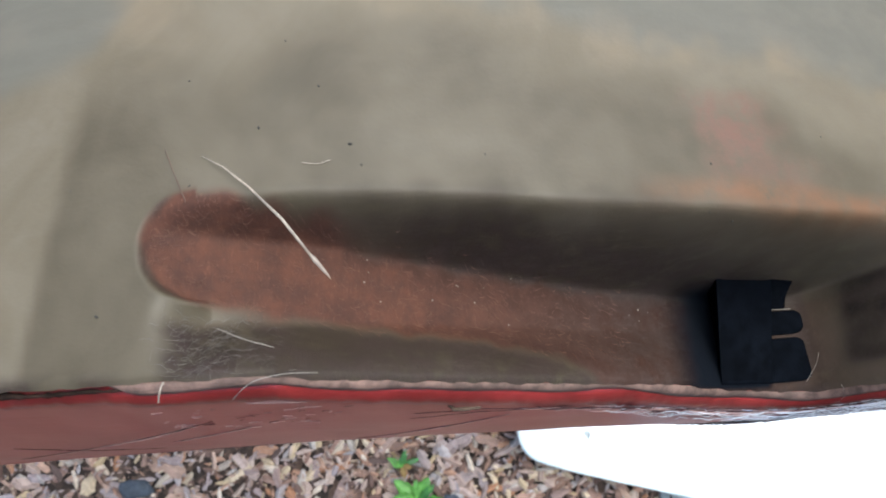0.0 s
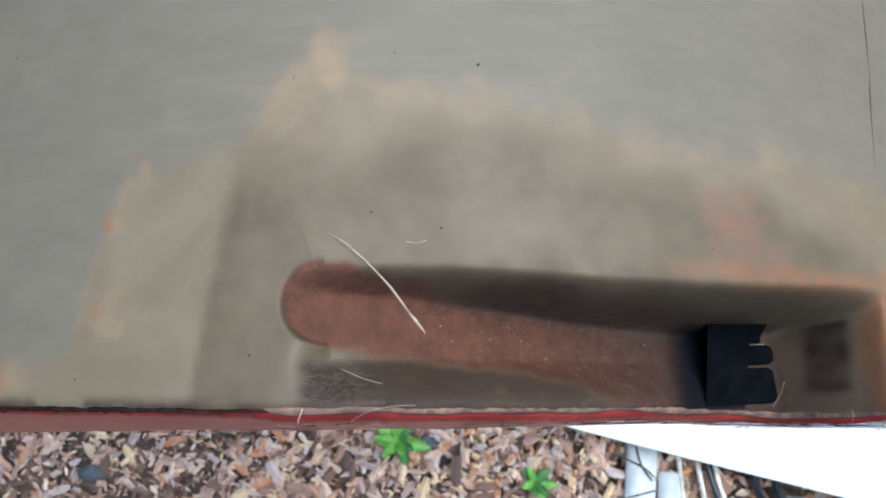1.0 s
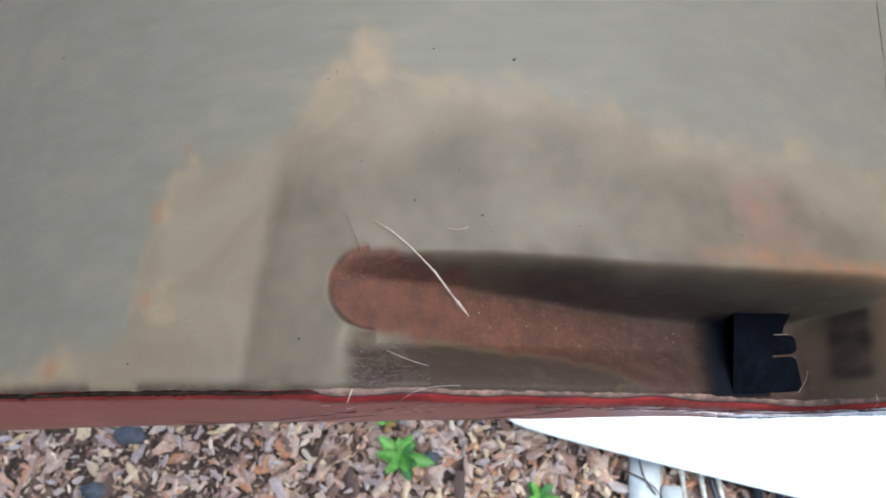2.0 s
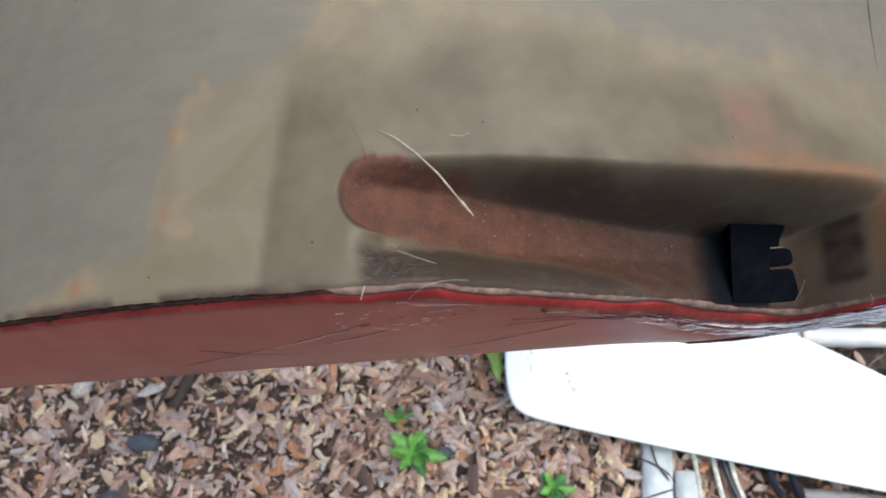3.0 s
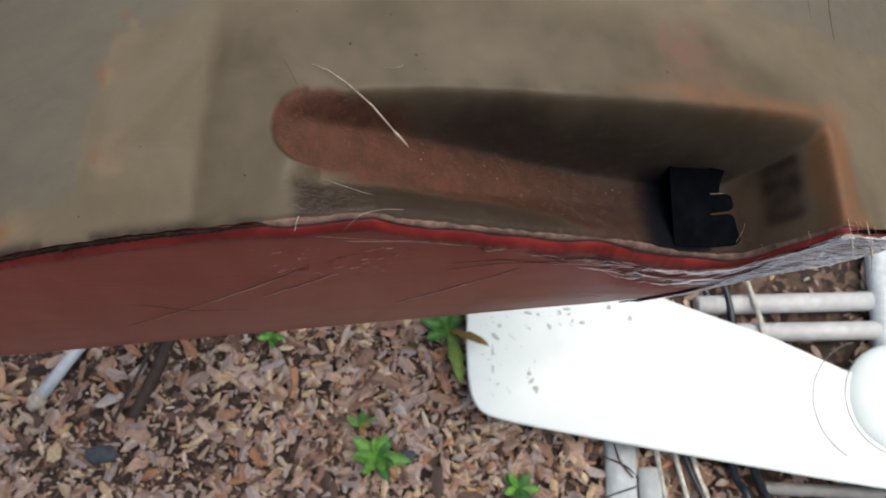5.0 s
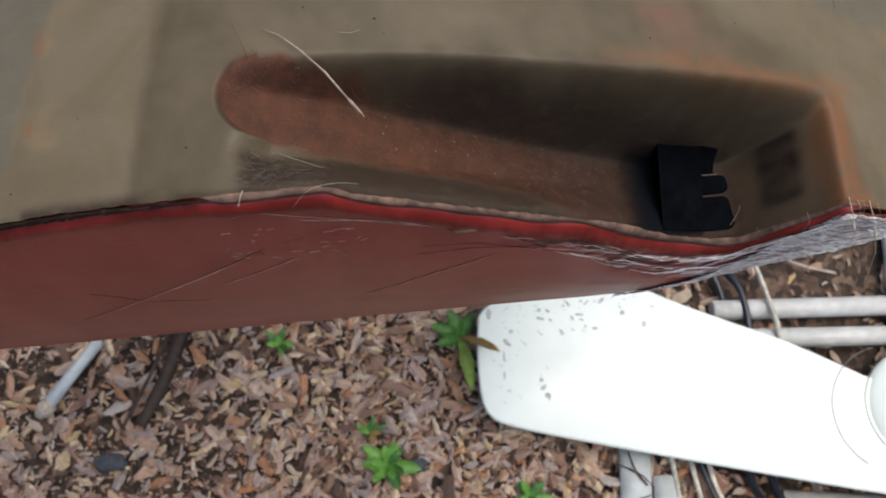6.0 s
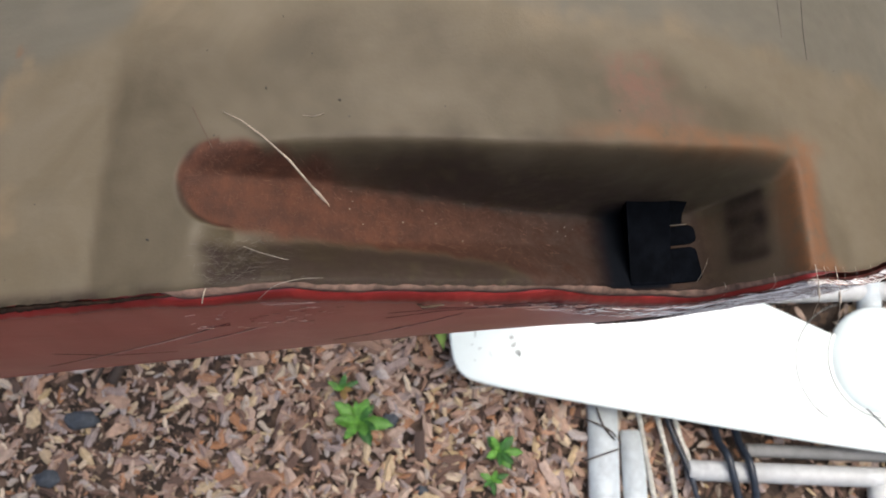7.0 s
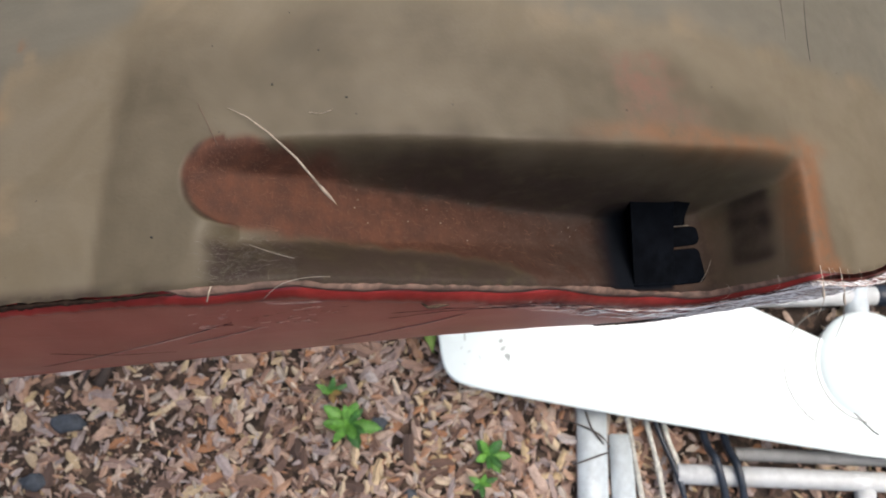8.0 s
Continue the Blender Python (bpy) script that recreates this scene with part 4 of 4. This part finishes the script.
scratch([(-0.030, 1.559), (-0.010, 1.5535), (0.004, 1.5455)], 0.0003, RAISED)
for k in range(50):
    x, z = rng.uniform(-0.052, -0.010), rng.uniform(1.524, 1.553)
    scratch([(x, z), (x + rng.uniform(0.0008, 0.0035), z + rng.uniform(-0.001, 0.002))], 0.00018, rng.choice((SCRATCH, RAISED)))


# White curls added to give the film's edge its bright highlights.
CURL = plain("curled_film_glint", (0.93, 0.93, 0.92), 0.2, 0.0, vary=0.05, scale=300)


def strands(name, count, mat, thin, thick, lift, label):
    """Fine torn threads of paint film along the damaged edge, joined."""
    verts, faces = [], []
    for _ in range(count):
        first = {GLINT: 0.05, CURL: 0.085}.get(mat, 0.026)
        x = first + (0.164 - first) * rng.random() ** 0.7
        top = float(np.interp(x, SX, EDGE_Z - LIP_H - BAND))
        room = float(np.interp(x, [0.026, 0.05, 0.10, 0.13, 0.165], [0.006, 0.018, 0.028, 0.045, 0.05]))
        z = top + 0.0015 - rng.random() ** 1.6 * room
        dx = rng.uniform(0.004, 0.022)
        drop = float(np.interp(x + dx, SX, EDGE_Z - LIP_H - BAND)) - top
        bend, tilt = rng.uniform(-0.0025, 0.0025), rng.uniform(-0.002, 0.004)
        if mat is CURL:
            bend, tilt = 0.3 * bend, 0.3 * tilt
        pts = []
        for k in range(6):
            f = k / 5
            pts.append(side_at(x + dx * f, z + (drop + tilt) * f + bend * math.sin(math.pi * f) + rng.uniform(-0.0002, 0.0002), lift * (0.3 + rng.random())))
        v, q = tube_arrays(pts, rng.uniform(thin, thick))
        base = len(verts)
        verts += v
        faces += [tuple(base + a for a in p) for p in q]
    ob = part(name, (verts, [], faces), mat, hull, label, smooth=False)
    return ob


strands("torn_film", 130, GLINT, 0.00006, 0.00018, 0.0009, "fine torn threads of film, painted white as glints")
strands("film_curl", 26, CURL, 0.00010, 0.00030, 0.0012, "curls of peeled film, painted white as highlights")
strands("torn_paint", 120, RAISED, 0.00006, 0.00018, 0.0006, "fine pinkish torn threads")
strands("crazing", 150, SCRATCH, 0.00010, 0.00030, 0.0004, "dark torn cracks along the edge")

HUSK = plain("olive_husk", (0.10, 0.065, 0.04), 0.85, vary=0.3, scale=400)
seed = part("cocoon", tube([side_at(0.0115, 1.5415, 0.0006), side_at(0.0135, 1.5425, 0.0008), side_at(0.0165, 1.5435, 0.0008), side_at(0.0195, 1.5435, 0.0006)], [0.0002, 0.0005, 0.0005, 0.0002], 9), HUSK)
tagged(seed, "pale oval seed husk stuck to the red side", "seed")


def film_material():
    mat, t, b = material("crumpled_film_glints", 0.18)
    n = noise_of(t, mapping(t, (60, 60, 420)), 2.2, 5, 0.7, 0.6)
    # Noise streaks of white over dark red: the film's glints as colour.
    t.links.new(mix(t, curve_of(t, n, 0.37, 0.54), (0.12, 0.035, 0.03), (0.92, 0.92, 0.92)), b.inputs["Base Color"])
    bump(t, b, n, 0.5, 0.0005)
    return mat


FILM = film_material()


def make_film():
    """Crumpled clear film, peeled from the thin end of the side."""
    xs, rows = np.arange(0.095, 0.200, 0.0004), 40
    verts = []
    for x in xs:
        top = float(np.interp(x, SX, EDGE_Z - 0.0009 - LIP_H - BAND)) + 0.001 + 0.003 * float(step(0.128, 0.140, x))
        bot = float(np.interp(x, SX, BOTTOM_Z)) - 0.001
        start = float(np.interp(x, [0.095, 0.128, 0.136], [0.75, 0.08, 0.0]))
        for j in range(rows):
            f = start + (1 - start) * j / (rows - 1)
            z = top + (bot - top) * f
            n = noise.noise((x * 160, z * 700, 3.0)) + 0.7 * noise.noise((x * 420, z * 1700, 7.0))
            p = side_at(float(x), z, 0.0009 + 0.0006 * n)
            verts.append(p)
    return part("peeling_film", (verts, [], grid_faces(len(xs), rows)), FILM, hull, "crumpled glossy peeling film", smooth=False)


make_film()
for k, (x, ln) in enumerate(((0.118, 0.010), (0.127, 0.014), (0.1375, 0.022), (0.139, 0.030), (0.146, 0.012), (0.152, 0.016), (0.160, 0.010))):
    y, z = float(front_y(x)), float(np.interp(x, SX, EDGE_Z))
    pts = [(x, y + 0.001, z + 0.0003), (x + 0.0006, y - 0.0022, z - 0.001), (x + 0.002 * (k % 3 - 1), y - 0.0040, z - ln * 0.5), (x + 0.003 * (k % 2), y - 0.0045, z - ln)]
    hair(pts, 0.00004 + 0.00002 * (k % 3), TWIG, "dry thread hanging over the hull's edge", group="threads hanging from the hull's edge")

for x, ln, at in ((0.1345, 0.014, 0.55), (0.1425, 0.021, 0.30)):
    y, z = float(front_y(x)), float(np.interp(x, SX, EDGE_Z))
    strand = thing("dry_strand", "dry brown strand with a knot hanging off the hull's edge", "strand", "threads hanging from the hull's edge", at=(x, y, z))
    pts = [Vector((0, 0.0015, 0.0004)), Vector((0.0003, -0.3 * ln, -0.0005)), Vector((0.0008, -0.65 * ln, -0.25 * ln)), Vector((0.0006, -0.9 * ln, -0.6 * ln))]
    part("stem", tube(pts, [0.00012, 0.00014, 0.00010, 0.00006], 6), TWIG, strand)
    c = pts[1].lerp(pts[2], at)
    part("knot", tube([c + Vector((0, 0.0022, 0.0003)), c + Vector((0.0001, 0.0008, 0)), c + Vector((0, -0.0006, -0.0002)), c + Vector((0, -0.0018, -0.0004))], [0.0001, 0.0004, 0.00048, 0.0001], 8), TWIG, strand)

# ---------- bark chips that lie on top ----------
CHIPS = []
for k in range(24):
    v, f = chip_mesh(*chip_size(rng), 500 + k)
    me = bpy.data.meshes.new("bark_chip")
    me.from_pydata(v, [], f)
    me.materials.append(CHIP_ONE)
    CHIPS.append(me)
for k in range(290):
    ob = new("bark_chip", CHIPS[k % 24])
    ob.parent = ground
    x, y = rng.uniform(-0.70, 0.62), rng.uniform(-0.22, 0.34)
    ob.matrix_basis = chip_pose(rng, x, y, rng.uniform(0.006, 0.011)) @ Matrix.Scale(rng.uniform(0.7, 1.1), 4)
